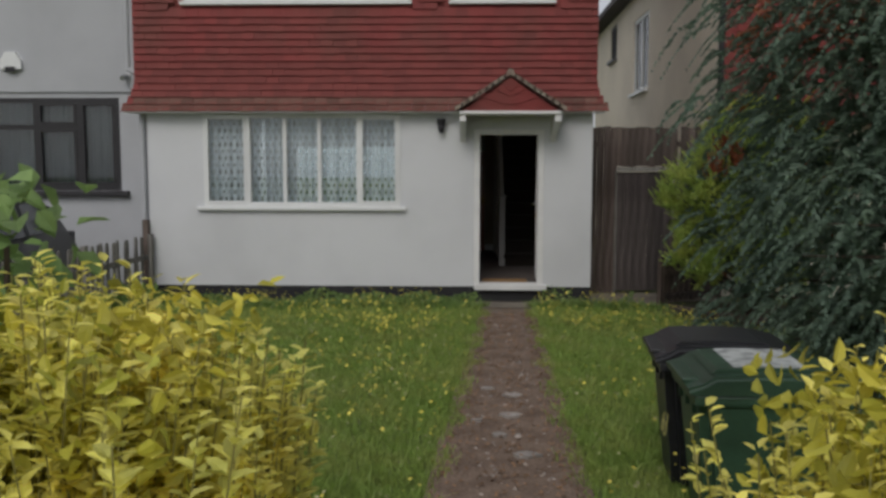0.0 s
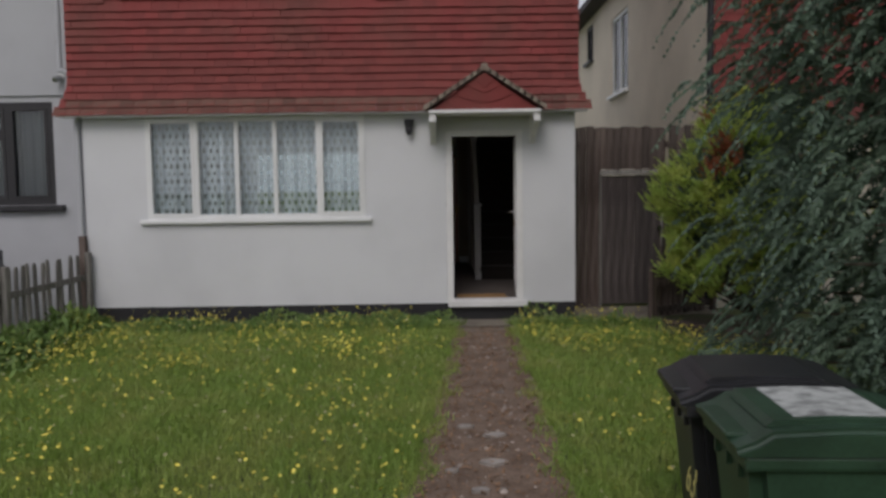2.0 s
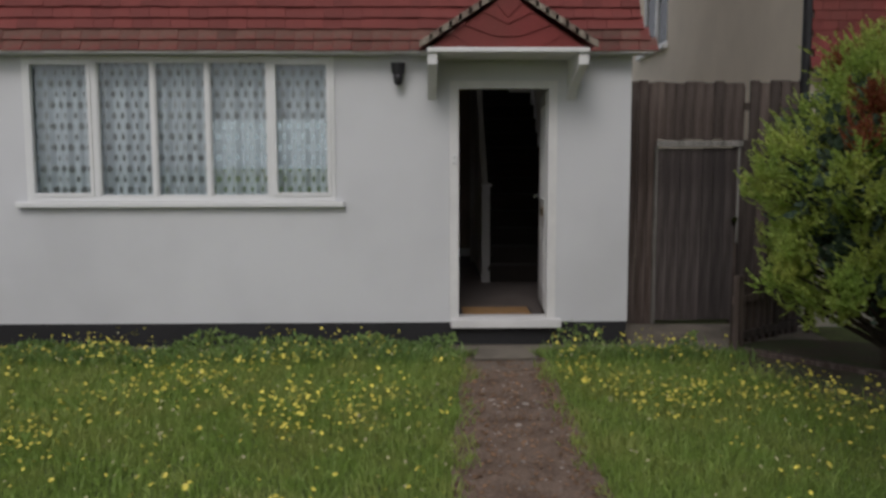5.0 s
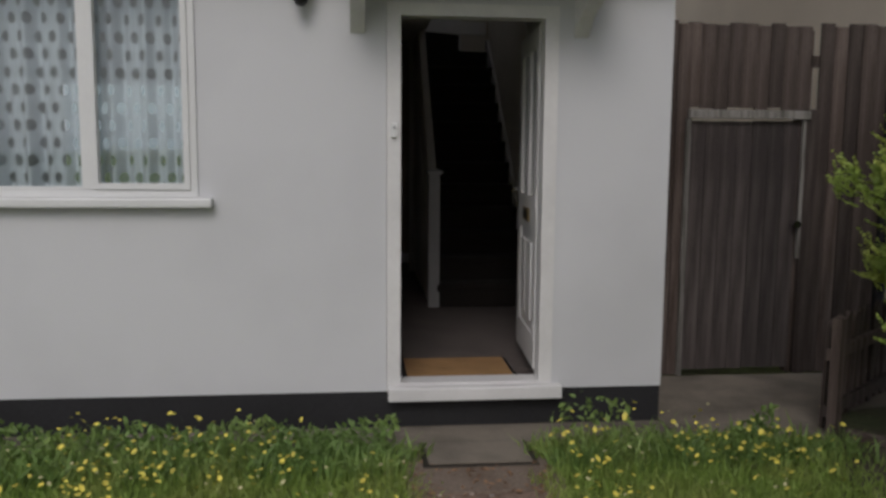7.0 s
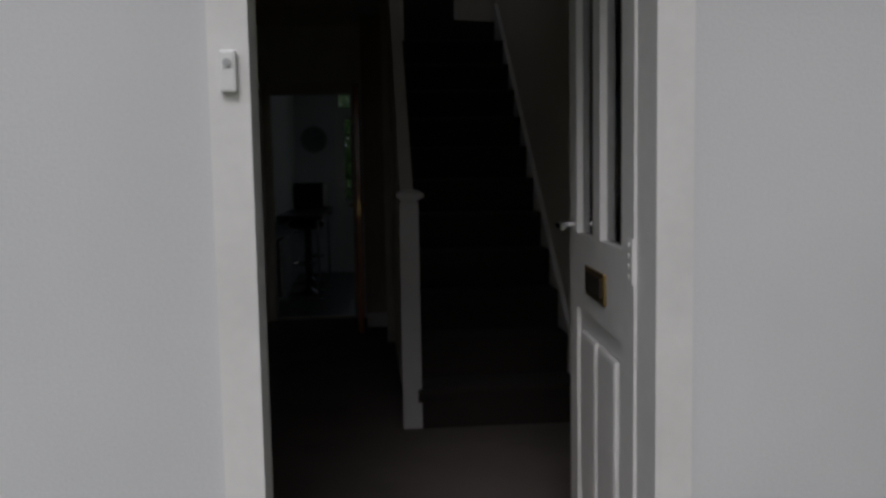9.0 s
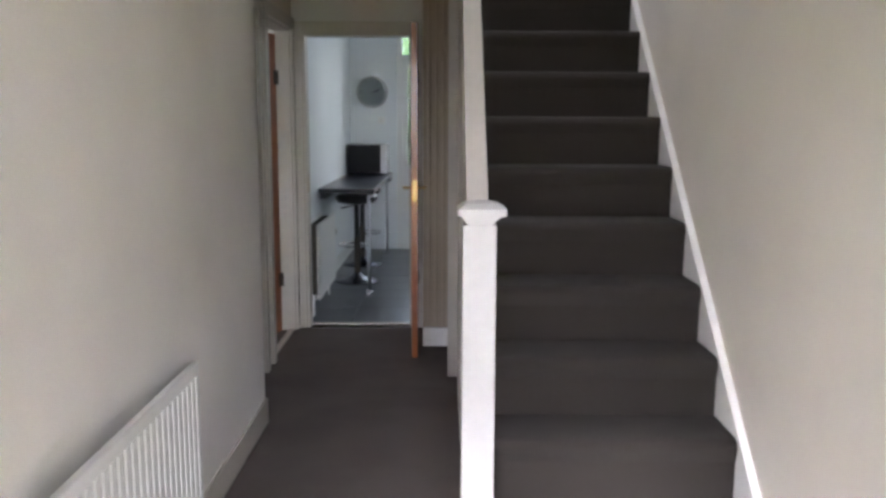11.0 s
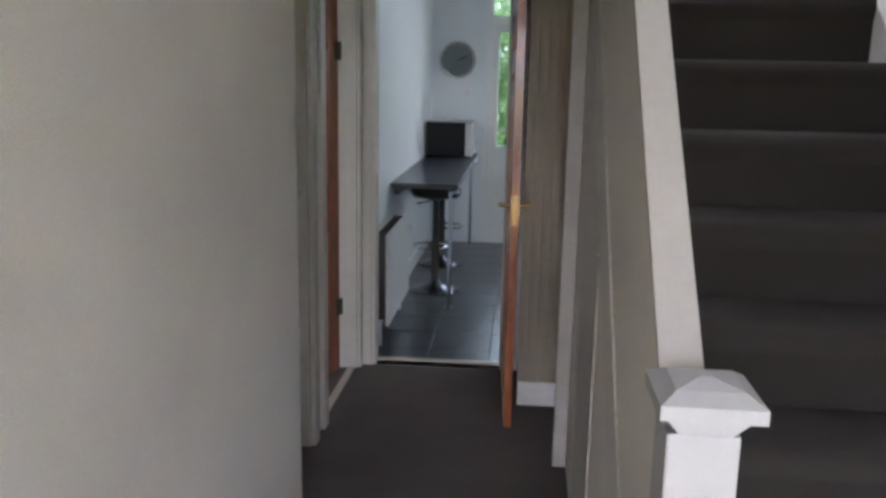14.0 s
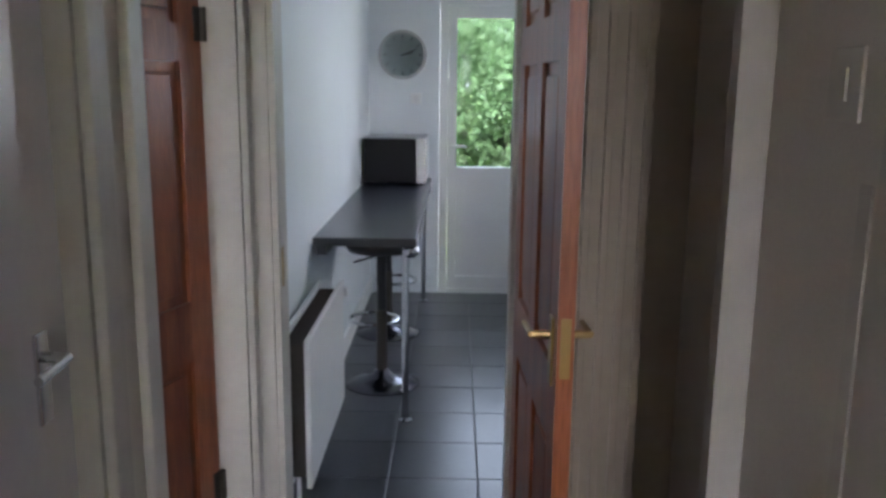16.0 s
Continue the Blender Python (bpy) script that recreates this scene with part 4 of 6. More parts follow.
tube(gr, (1.025, 3.70, 3.02), (1.025, 3.85, 2.75), 0.014)
tube(gr, (1.025, 3.85, 2.75), (0.953, 3.85, 2.72), 0.014)
solid("grab_rail", gr, BLACK, "black metal grab rail on the landing wall", "handrail")

# ---- side room, seen only by the gap of its door and through the lace ----
struct("wall_room_front_inner", bx(-3.85, -3.30, 0.252, 0.262, 0.0, CZ_H), WALLWHITE, "inner face of the living room wall")
struct("ceiling_room", bx(-3.85, HX0 - 0.302, 0.252, 5.527, CZ_H + 0.002, CZ_H + 0.2), CEILING, "white living room ceiling", "ceiling")
window_light(-2.15, 5.58, 1.5, 2.0, 1.2, (0, -1, 0), 1.0, (1.0, 0.95, 0.88))
wr = thing("window_4", "rear living room window", "window", kind="structure")
part("pane", bx(-3.19, -1.11, 5.60, 5.606, 0.86, 2.09), GLASS, wr).visible_shadow = False

hall_things = set(bpy.data.objects) - before_hall
# ---- kitchen ----
before_kitchen = set(bpy.data.objects)
KX0, KX1, KY0, KY1, KZ = -0.20, 1.85, 5.634, 9.19, 2.50
struct("wall_kitchen_left", bx(KX0 - 0.1, KX0, KY0, KY1 + 0.2, -0.2, KZ), KITCHEN_WALL, "white kitchen wall")
struct("wall_kitchen_right", holed(bmesh.new(), "x", KX1, KX1 + 0.1, KY0, KY1 + 0.2, -0.2, KZ, [(7.25, 8.05, 1.25, 1.95)]), KITCHEN_WALL, "white kitchen wall with a window")
struct("wall_kitchen_rear", holed(bmesh.new(), "y", KY1, KY1 + 0.2, KX0, KX1, -0.2, KZ, [(0.31, 1.19, 0.0, 2.42)]), KITCHEN_WALL, "white kitchen rear wall with the back door")
struct("ceiling_kitchen", bx(KX0 - 0.1, KX1 + 0.1, KY0, KY1 + 0.2, KZ + 0.002, KZ + 0.1), CEILING, "white kitchen ceiling", "ceiling")
struct("wall_kitchen_inner", bx(0.62, KX1, KY0 - 0.003, KY0 + 0.02, 0.0, KZ), KITCHEN_WALL, "white kitchen wall beside the doorway")
struct("floor_kitchen_bed", bx(KX0, KX1, KY0 + 0.006, KY1, -0.2, -0.008), GROUT, "grey grout bed of the kitchen floor", "floor")
kfl = thing("floor_kitchen", "dark slate-coloured kitchen floor tiles", "floor", kind="structure")
kt = to_mesh("tile", bx(0, 0.351, 0, 0.336, -0.010, 0.0, bevel=0.0025), FLOORTILE)
for i in range(-2, 5):
    for j in range(0, 11):
        x, y = 0.183 + 0.355 * i, KY0 + 0.006 + 0.34 * j - 0.14
        if x > KX0 - 0.30 and x < KX1 - 0.1 and y + 0.336 < KY1 + 0.1 and y > KY0 - 0.16:
            x0, x1, y0, y1 = max(x, KX0 + 0.001), min(x + 0.351, KX1 - 0.001), max(y, KY0 + 0.01), min(y + 0.336, KY1 - 0.001)
            if x1 - x0 > 0.35 and y1 - y0 > 0.335:
                o = part("tile", kt, None, kfl)
                o.location = (x, y, 0)
            elif x1 - x0 > 0.02 and y1 - y0 > 0.02:
                part("tile", bx(x0, x1, y0, y1, -0.010, 0.0), FLOORTILE, kfl)
struct("baseboard_kitchen", bx(KX0 + 0.0005, KX0 + 0.015, KY0 + 0.03, KY1 - 0.001, 0.001, 0.12, bevel=0.003), PVC, "white skirting in the kitchen", "trim")
window_light(1.90, 7.65, 1.6, 0.7, 0.6, (-1, 0, 0), 0.12, (0.72, 0.86, 1.0))
radiator("radiator", KX0, 5.82, 6.70, 0.13, 0.68, 0.138, "white panel radiator below the breakfast bar end", ribbed=False)
bar = thing("breakfast_bar", "dark laminate breakfast bar along the white wall", "counter")
part("worktop", bx(KX0 + 0.001, 0.262, 6.71, KY1 - 0.002, 0.835, 0.873, bevel=0.005), WORKTOP, bar)
part("support_bracket", bx(KX0 + 0.0155, KX0 + 0.06, 6.73, KY1 - 0.05, 0.79, 0.8345), WORKTOP, bar)
for y in (6.76, 8.95):
    part("leg", tube(bmesh.new(), (0.212, y, 0.012), (0.212, y, 0.834), 0.016), CHROME, bar, smooth=False)
    part("collar", lathe(bmesh.new(), [(0.020, 0.780), (0.036, 0.795), (0.040, 0.815), (0.034, 0.834)], 0.236, y), CHROME, bar, smooth=True)
    part("foot", lathe(bmesh.new(), [(0.032, 0.0), (0.032, 0.006), (0.018, 0.014)], 0.212, y), CHROME, bar)


def stool(x, y, turn):
    s = thing("bar_stool", "black bar stool on a chrome pedestal under the bar", "stool", group="bar stools", at=pose(x, y, 0, 0, 0, turn))
    part("base", lathe(bmesh.new(), [(0.195, 0.0), (0.195, 0.008), (0.12, 0.028), (0.05, 0.05), (0.032, 0.08)]), DARKCHROME, s, smooth=True)
    part("column", tube(bmesh.new(), (0, 0, 0.07), (0, 0, 0.40), 0.028, n=20), STEEL_DK, s, smooth=False)
    part("gas_lift", tube(bmesh.new(), (0, 0, 0.401), (0, 0, 0.70), 0.024, n=20), BLACK, s)
    ring = bmesh.new()
    pts = [(0.0, 0.02)] + [(0.13 * math.sin(a), 0.15 - 0.13 * math.cos(a)) for a in [2 * math.pi * i / 20 for i in range(21)]]
    for p, q2 in zip(pts, pts[1:]):
        tube(ring, (p[0], p[1], 0.31), (q2[0], q2[1], 0.31), 0.009, n=8)
    part("footrest", ring, CHROME, s)
    part("seat", lathe(bmesh.new(), [(0.10, 0.70), (0.17, 0.715), (0.19, 0.745), (0.185, 0.775), (0.15, 0.79)]), SEATBLACK, s, smooth=True)
    part("lever", tube(bmesh.new(), (0, 0, 0.69), (-0.16, -0.06, 0.67), 0.006, n=8), CHROME, s)
    return s


stool(0.06, 7.25, 20)
stool(0.02, 8.15, -15)
mw = thing("microwave", "black-fronted silver microwave oven on the breakfast bar", "microwave")
part("case", bx(-0.185, 0.235, 8.66, 9.10, 0.885, 1.19, bevel=0.008), CLOCKRIM, mw)
part("door", bx(-0.180, 0.17, 8.635, 8.659, 0.89, 1.185, bevel=0.006), OVEN, mw)
part("control_strip", bx(0.172, 0.232, 8.64, 8.659, 0.89, 1.185, bevel=0.004), CLOCKRIM, mw)
for x in (-0.15, 0.20):
    for y in (8.70, 9.05):
        part("foot", tube(bmesh.new(), (x, y, 0.8735), (x, y, 0.885), 0.015), BLACK, mw)
clk = thing("wall_clock", "round silver wall clock above the microwave", "clock")
cy = KY1 - 0.001
def disc(r0, r1, ya, yb, n=48):
    b = bmesh.new()
    for i in range(n):
        a0, a1 = 2 * math.pi * i / n, 2 * math.pi * (i + 1) / n
        pr = [[(0.046 + r * math.cos(a), y, 1.745 + r * math.sin(a)) for y in (ya, yb) for r in (r0, r1)] for a in (a0, a1)]
        v = [[b.verts.new(p) for p in side] for side in pr]
        for k in ((0, 1), (1, 3), (3, 2), (2, 0)):
            b.faces.new((v[0][k[0]], v[0][k[1]], v[1][k[1]], v[1][k[0]]))
    bmesh.ops.remove_doubles(b, verts=b.verts, dist=1e-6)
    return b


part("rim", disc(0.150, 0.172, cy - 0.035, cy), CLOCKRIM, clk)
part("dial", tube(bmesh.new(), (0.046, cy, 1.745), (0.046, cy - 0.015, 1.745), 0.150, n=48), CLOCKFACE, clk)
for i in range(12):
    a = i * math.pi / 6
    o = part("hour_mark", bx(-0.004, 0.004, -0.002, 0.0, 0.115, 0.140), BLACK, clk)
    o.matrix_world = pose(0.046, cy - 0.0155, 1.745, 0, math.degrees(a), 0)
for ln, w, deg in ((0.075, 0.010, 75), (0.11, 0.007, 68)):
    o = part("hour_hand" if ln < 0.1 else "minute_hand", bx(-w / 2, w / 2, -0.003, 0.0, -0.015, ln), BLACK, clk)
    o.matrix_world = pose(0.046, cy - (0.017 if ln < 0.1 else 0.0205), 1.745, 0, deg, 0)
part("glass", tube(bmesh.new(), (0.046, cy - 0.026, 1.745), (0.046, cy - 0.028, 1.745), 0.149, n=48), GLASS, clk)
sw = thing("wall_switch", "white double switch plate on the kitchen wall", "switch")
part("plate", bx(0.10, 0.18, cy - 0.010, cy, 1.40, 1.48, bevel=0.003), PVC, sw)
part("rocker", bx(0.125, 0.155, cy - 0.014, cy - 0.0105, 1.42, 1.46), PAINT, sw)
so = thing("wall_socket", "white socket plate above the skirting", "socket")
part("plate", bx(KX0 + 0.0005, KX0 + 0.012, 7.55, 7.68, 0.36, 0.45, bevel=0.003), PVC, so)
part("plug", bx(KX0 + 0.0125, KX0 + 0.04, 7.58, 7.62, 0.38, 0.43, bevel=0.004), PVC, so)
# back door
bd = thing("door_6", "white plastic back door with a glazed upper half and fanlight", "door", kind="structure")
fb = bmesh.new()
for a in (0.312, 1.128):
    box(fb, a, a + 0.06, KY1 + 0.01, KY1 + 0.08, 0.0, 2.418)
box(fb, 0.3725, 1.1275, KY1 + 0.01, KY1 + 0.08, 2.09, 2.15)
box(fb, 0.3725, 1.1275, KY1 + 0.01, KY1 + 0.08, 2.36, 2.418)
box(fb, 0.3725, 1.1275, KY1 + 0.01, KY1 + 0.08, 0.0, 0.03)
part("door_frame", fb, PVC, bd)
lf = bmesh.new()
box(lf, 0.374, 0.434, KY1 + 0.002, KY1 + 0.06, 0.034, 2.086)
box(lf, 1.066, 1.126, KY1 + 0.002, KY1 + 0.06, 0.034, 2.086)
for z0, z1 in ((0.034, 0.13), (0.86, 0.947), (2.005, 2.086)):
    box(lf, 0.4345, 1.0655, KY1 + 0.002, KY1 + 0.06, z0, z1)
part("door_leaf", lf, PVC, bd)
part("door_panel", bx(0.4345, 1.0655, KY1 + 0.016, KY1 + 0.05, 0.1305, 0.8595), PVC, bd)
part("pane", bx(0.4345, 1.0655, KY1 + 0.03, KY1 + 0.036, 0.9475, 2.0045), BACKGLASS, bd).visible_shadow = False
part("fanlight_pane", bx(0.3725, 1.1275, KY1 + 0.03, KY1 + 0.036, 2.1505, 2.3595), BACKGLASS, bd).visible_shadow = False
hb = bx(0.392, 0.418, KY1 - 0.006, KY1 + 0.0018, 0.98, 1.18, bevel=0.002)
tube(hb, (0.405, KY1 - 0.006, 1.10), (0.405, KY1 - 0.04, 1.10), 0.009)
tube(hb, (0.405, KY1 - 0.04, 1.10), (0.51, KY1 - 0.042, 1.10), 0.009)
part("door_handle", hb, PVC, bd, "white lever handle")

# the fitted rooms sit a little further in than first drawn
KITCHEN_SHIFT, HALL_SHIFT = Vector((0.025, 0.217, 0)), Vector((0.057, 0.222, 0))
kitchen_things = set(bpy.data.objects) - before_kitchen
for ob in sorted(hall_things | kitchen_things | {bpy.data.objects["wall_rear"]}, key=lambda o: o.name):
    if ob.parent is None:
        rear = ob in kitchen_things or ob.name in ("wall_rear", "door_2", "trim_kitchen_doorway")
        ob.location += KITCHEN_SHIFT if rear else HALL_SHIFT

# ---- neighbours and boundaries ----
nl = thing("house_left", "grey-white rendered neighbouring house", "house")
NWY = 0.42
NW = (-7.35, -4.62, 1.29, 2.62)
part("wall", holed(bmesh.new(), "y", NWY, NWY + 0.25, -11.0, -4.17, GZ - 0.2, 2.70, [NW]), NEIGHBOUR, nl)
part("upper_wall", bx(-11.0, -4.17, NWY - 0.035, NWY + 0.25, 2.701, 5.25), NEIGHBOUR, nl)
part("side_wall", bx(-4.17, -4.065, 0.06, NWY + 6.0, GZ - 0.2, 5.25), NEIGHBOUR, nl)
part("roof", prism(bmesh.new(), [(-0.2, 5.2), (3.0, 7.0), (6.4, 5.2)], "x", -11.2, -4.06), SLATE, nl)
nw = part("window", bx(-7.35, -4.62, NWY + 0.02, NWY + 0.10, 2.55, 2.62), DARKFRAME, nl, "dark brown casement window")
for a, b in ((-7.35, -7.24), (-6.54, -6.46), (-5.89, -5.82), (-5.26, -5.19), (-4.70, -4.62)):
    part("mullion", bx(a, b, NWY + 0.021, NWY + 0.099, 1.29, 2.549), DARKFRAME, nw)
NLIGHTS = ((-7.239, -6.541), (-6.459, -5.891), (-5.819, -5.261), (-5.189, -4.701))
for k, (a, b) in enumerate(NLIGHTS):
    part("transom", bx(a, b, NWY + 0.022, NWY + 0.098, 1.29, 1.37), DARKFRAME, nw)
    if k < 3:
        part("transom", bx(a, b, NWY + 0.022, NWY + 0.098, 2.17, 2.24), DARKFRAME, nw)
part("sill", bx(-7.45, -4.50, NWY - 0.10, NWY + 0.019, 1.21, 1.288, bevel=0.01), DARKFRAME, nw)
for k, (a, b) in enumerate(NLIGHTS):
    for z0, z1 in (((1.37, 2.17), (2.24, 2.55)) if k < 3 else ((1.37, 2.55),)):
        part("pane", bx(a, b, NWY + 0.055, NWY + 0.06, z0, z1), GLASS, nw)
        if k != 1:
            v = bmesh.new()
            box(v, a + 0.001, a + 0.04, NWY + 0.012, NWY + 0.054, z0 + 0.001, z1 - 0.001)
            box(v, b - 0.04, b - 0.001, NWY + 0.012, NWY + 0.054, z0 + 0.001, z1 - 0.001)
            box(v, a + 0.041, b - 0.041, NWY + 0.012, NWY + 0.054, z0 + 0.001, z0 + 0.04)
            box(v, a + 0.041, b - 0.041, NWY + 0.012, NWY + 0.054, z1 - 0.04, z1 - 0.001)
            part("vent_frame", v, DARKFRAME, nw)
vs, fs = [], []
for i in range(161):
    x = -7.3 + 2.55 * i / 160
    y = NWY + 0.20 + 0.02 * math.sin(x * 30) + 0.012 * math.sin(x * 53)
    vs += [(x, y, 1.30), (x, y, 2.60)]
part("net_curtain", soup("net_curtain", vs, [(2 * i, 2 * i + 1, 2 * i + 3, 2 * i + 2) for i in range(160)], NET), None, nw)
# black sheet added behind the panes as the darkness of the room
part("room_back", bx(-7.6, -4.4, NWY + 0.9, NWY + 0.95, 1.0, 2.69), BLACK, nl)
ab = prism(bmesh.new(), [(-6.28, 3.02), (-5.98, 3.02), (-5.98, 3.14), (-6.06, 3.26), (-6.20, 3.26), (-6.28, 3.14)], "y", NWY - 0.10, NWY - 0.036)
solid("alarm_box", ab, PVC, "white alarm box on the grey-white house", "alarm")
part("lens", bx(-6.20, -6.06, NWY - 0.112, NWY - 0.101, 2.975, 3.05, bevel=0.01), BLACK, bpy.data.objects["alarm_box"])
cmv = thing("security_camera", "small white camera under the neighbour's eave line", "camera")
part("mount", tube(bmesh.new(), (-4.46, NWY - 0.036, 2.93), (-4.46, NWY - 0.07, 2.93), 0.04), PVC, cmv)
part("body", tube(bmesh.new(), (-4.46, NWY - 0.07, 2.92), (-4.50, NWY - 0.17, 2.88), 0.035), CLOCKRIM, cmv)
dp = thing("downpipe", "grey-white downpipe between the two houses", "downpipe")
part("pipe", tube(bmesh.new(), (-4.14, 0.02, GZ), (-4.14, 0.02, 2.9), 0.034), NEIGHBOUR, dp)
part("pipe_upper", tube(bmesh.new(), (-4.30, -0.02, 2.95), (-4.30, -0.02, 5.2), 0.034), NEIGHBOUR, dp)
part("bend", tube(bmesh.new(), (-4.14, 0.02, 2.88), (-4.30, -0.02, 2.97), 0.036), NEIGHBOUR, dp)

nr = thing("house_right", "cream rendered neighbouring house with red hung tiles", "house")
FX, FY = 4.06, 1.05
part("flank_wall", holed(bmesh.new(), "x", FX, FX + 0.25, FY, 13.0, GZ - 0.2, 5.45, [(5.9, 7.5, 3.3, 4.9), (9.6, 10.5, 4.40, 5.25)]), CREAM_RENDER, nr)
part("front_wall", bx(FX + 0.251, 11.0, FY, FY + 0.25, GZ - 0.2, 2.4), CREAM_RENDER, nr)
part("front_upper", bx(FX + 0.251, 11.0, FY + 0.02, FY + 0.25, 2.401, 5.45), CREAM_RENDER, nr)
vs, fs = [], []
for row in range(31):
    z0 = 2.26 + row * GAUGE
    y0, y1 = FY + tile_y(z0 + 0.12), FY + tile_y(z0 + 0.12 + GAUGE * 1.25)
    for i in range(26):
        x = FX + 0.10 + (i - 0.5 * (row % 2)) * TW
        b0, xe = len(vs), x + TW - 0.004
        for xx in (max(x, FX + 0.06), xe):
            vs += [(xx, y0 - 0.018, z0), (xx, y0 - 0.004, z0), (xx, y1 - 0.002, z0 + GAUGE * 1.25), (xx, y1 - 0.008, z0 + GAUGE * 1.25)]
        fs += [tuple(b0 + q for q in k) for k in ((0, 1, 2, 3), (7, 6, 5, 4), (0, 4, 5, 1), (1, 5, 6, 2), (2, 6, 7, 3), (3, 7, 4, 0))]
o = part("hung_tiles", soup("hung_tiles", vs, fs, CLAY_FAR), None, nr)
tagged(o, kind="stuff")
part("roof", prism(bmesh.new(), [(FX - 0.35, 5.42), (FX - 0.35, 5.56), (7.5, 8.2), (11.2, 5.5), (11.2, 5.42)], "y", 0.7, 13.2), SLATE, nr)
for (y0, y1, z0, z1), dark in (((5.9, 7.5, 3.3, 4.9), False), ((9.6, 10.5, 4.40, 5.25), True)):
    m = DARKFRAME if dark else PVC
    f = bmesh.new()
    for a in (y0, (y0 + y1) / 2 - 0.04, y1 - 0.08):
        box(f, FX + 0.03, FX + 0.10, a, a + 0.08, z0, z1)
    box(f, FX + 0.031, FX + 0.099, y0 + 0.081, y1 - 0.081, z0, z0 + 0.07)
    box(f, FX + 0.031, FX + 0.099, y0 + 0.081, y1 - 0.081, z1 - 0.07, z1)
    wn2 = part("window", f, m, nr)
    part("pane", bx(FX + 0.06, FX + 0.066, y0 + 0.05, y1 - 0.05, z0 + 0.05, z1 - 0.05), GLASS, wn2)
    part("sill", bx(FX - 0.09, FX + 0.029, y0 - 0.06, y1 + 0.06, z0 - 0.07, z0 - 0.002, bevel=0.01), m, wn2)
    # sheet added behind the pane; the black one is the dark room's shade
    part("blind", bx(FX + 0.14, FX + 0.15, y0 + 0.02, y1 - 0.02, z0, z1), NET if not dark else BLACK, wn2)
dp2 = thing("downpipe", "black downpipe at the corner of the cream house", "downpipe")
part("pipe", tube(bmesh.new(), (FX + 0.03, FY - 0.05, GZ), (FX + 0.03, FY - 0.05, 5.4), 0.045), BLACK, dp2)
for z in (2.2, 3.6):
    part("collar", tube(bmesh.new(), (FX + 0.03, FY - 0.05, z), (FX + 0.03, FY - 0.05, z + 0.06), 0.055), BLACK, dp2)

# tall side fence with the gate
fence = thing("side_fence", "tall dark close-boarded fence beside the house", "fence")
jb = random.Random(11)
boards = [bx(0, 0.098, 0, 0.02, GZ, 2.24 + dz, bevel=0.003) for dz in (0.0, -0.012, 0.010)]
boards = [to_mesh("board", b, FENCEWOOD) for b in boards]
x = 2.098
while x < 3.97:
    if not (2.56 < x < 3.46):
        o = part("board", boards[jb.randrange(3)], None, fence)
        o.location = (x, 1.0 + jb.uniform(-0.004, 0.004), 0)
        o.rotation_euler = (0, 0, radians(jb.uniform(-2, 2)))
    x += 0.103
upb = to_mesh("board", bx(0, 0.098, 0, 0.02, 1.66, 2.235, bevel=0.003), FENCEWOOD)
for i in range(9):
    o = part("board", upb, None, fence)
    o.location = (2.575 + 0.1 * i, 1.0 + jb.uniform(-0.004, 0.004), jb.uniform(-0.012, 0.012))
for x in (2.535, 3.455):
    part("post", bx(x - 0.04, x + 0.04, 1.021, 1.10, GZ, 2.2), FENCEWOOD, fence)
part("post", bx(3.4525, 3.536, 0.985, 1.0205, GZ, 1.655), FENCEWOOD, fence)
part("rail", bx(2.10, 3.98, 1.021, 1.06, 1.95, 2.03), FENCEWOOD, fence)
gate = thing("side_gate", "dark boarded garden gate in a pale worn frame", "gate")
part("frame_head", bx(2.59, 3.47, 0.955, 0.999, 1.585, 1.645, bevel=0.004), PICKETWOOD, gate)
part("frame_post", bx(2.575, 2.61, 0.97, 0.999, GZ, 1.584, bevel=0.003), PICKETWOOD, gate)
part("frame_post", bx(3.425, 3.45, 0.97, 0.999, 0.6, 1.584, bevel=0.003), PICKETWOOD, gate)
gb = to_mesh("board", bx(0, 0.112, 0, 0.02, GZ + 0.04, 1.57, bevel=0.003), GATEWOOD)
for i in range(7):
    o = part("board", gb, None, gate)
    o.location = (2.615 + 0.115 * i, 1.005 + jb.uniform(-0.003, 0.003), jb.uniform(-0.006, 0.006))
part("ledge", bx(2.62, 3.42, 1.027, 1.05, 0.2, 0.3), FENCEWOOD, gate)
part("knob", tube(bmesh.new(), (3.40, 1.004, 0.85), (3.40, 0.93, 0.85), 0.026), CHROME, gate)


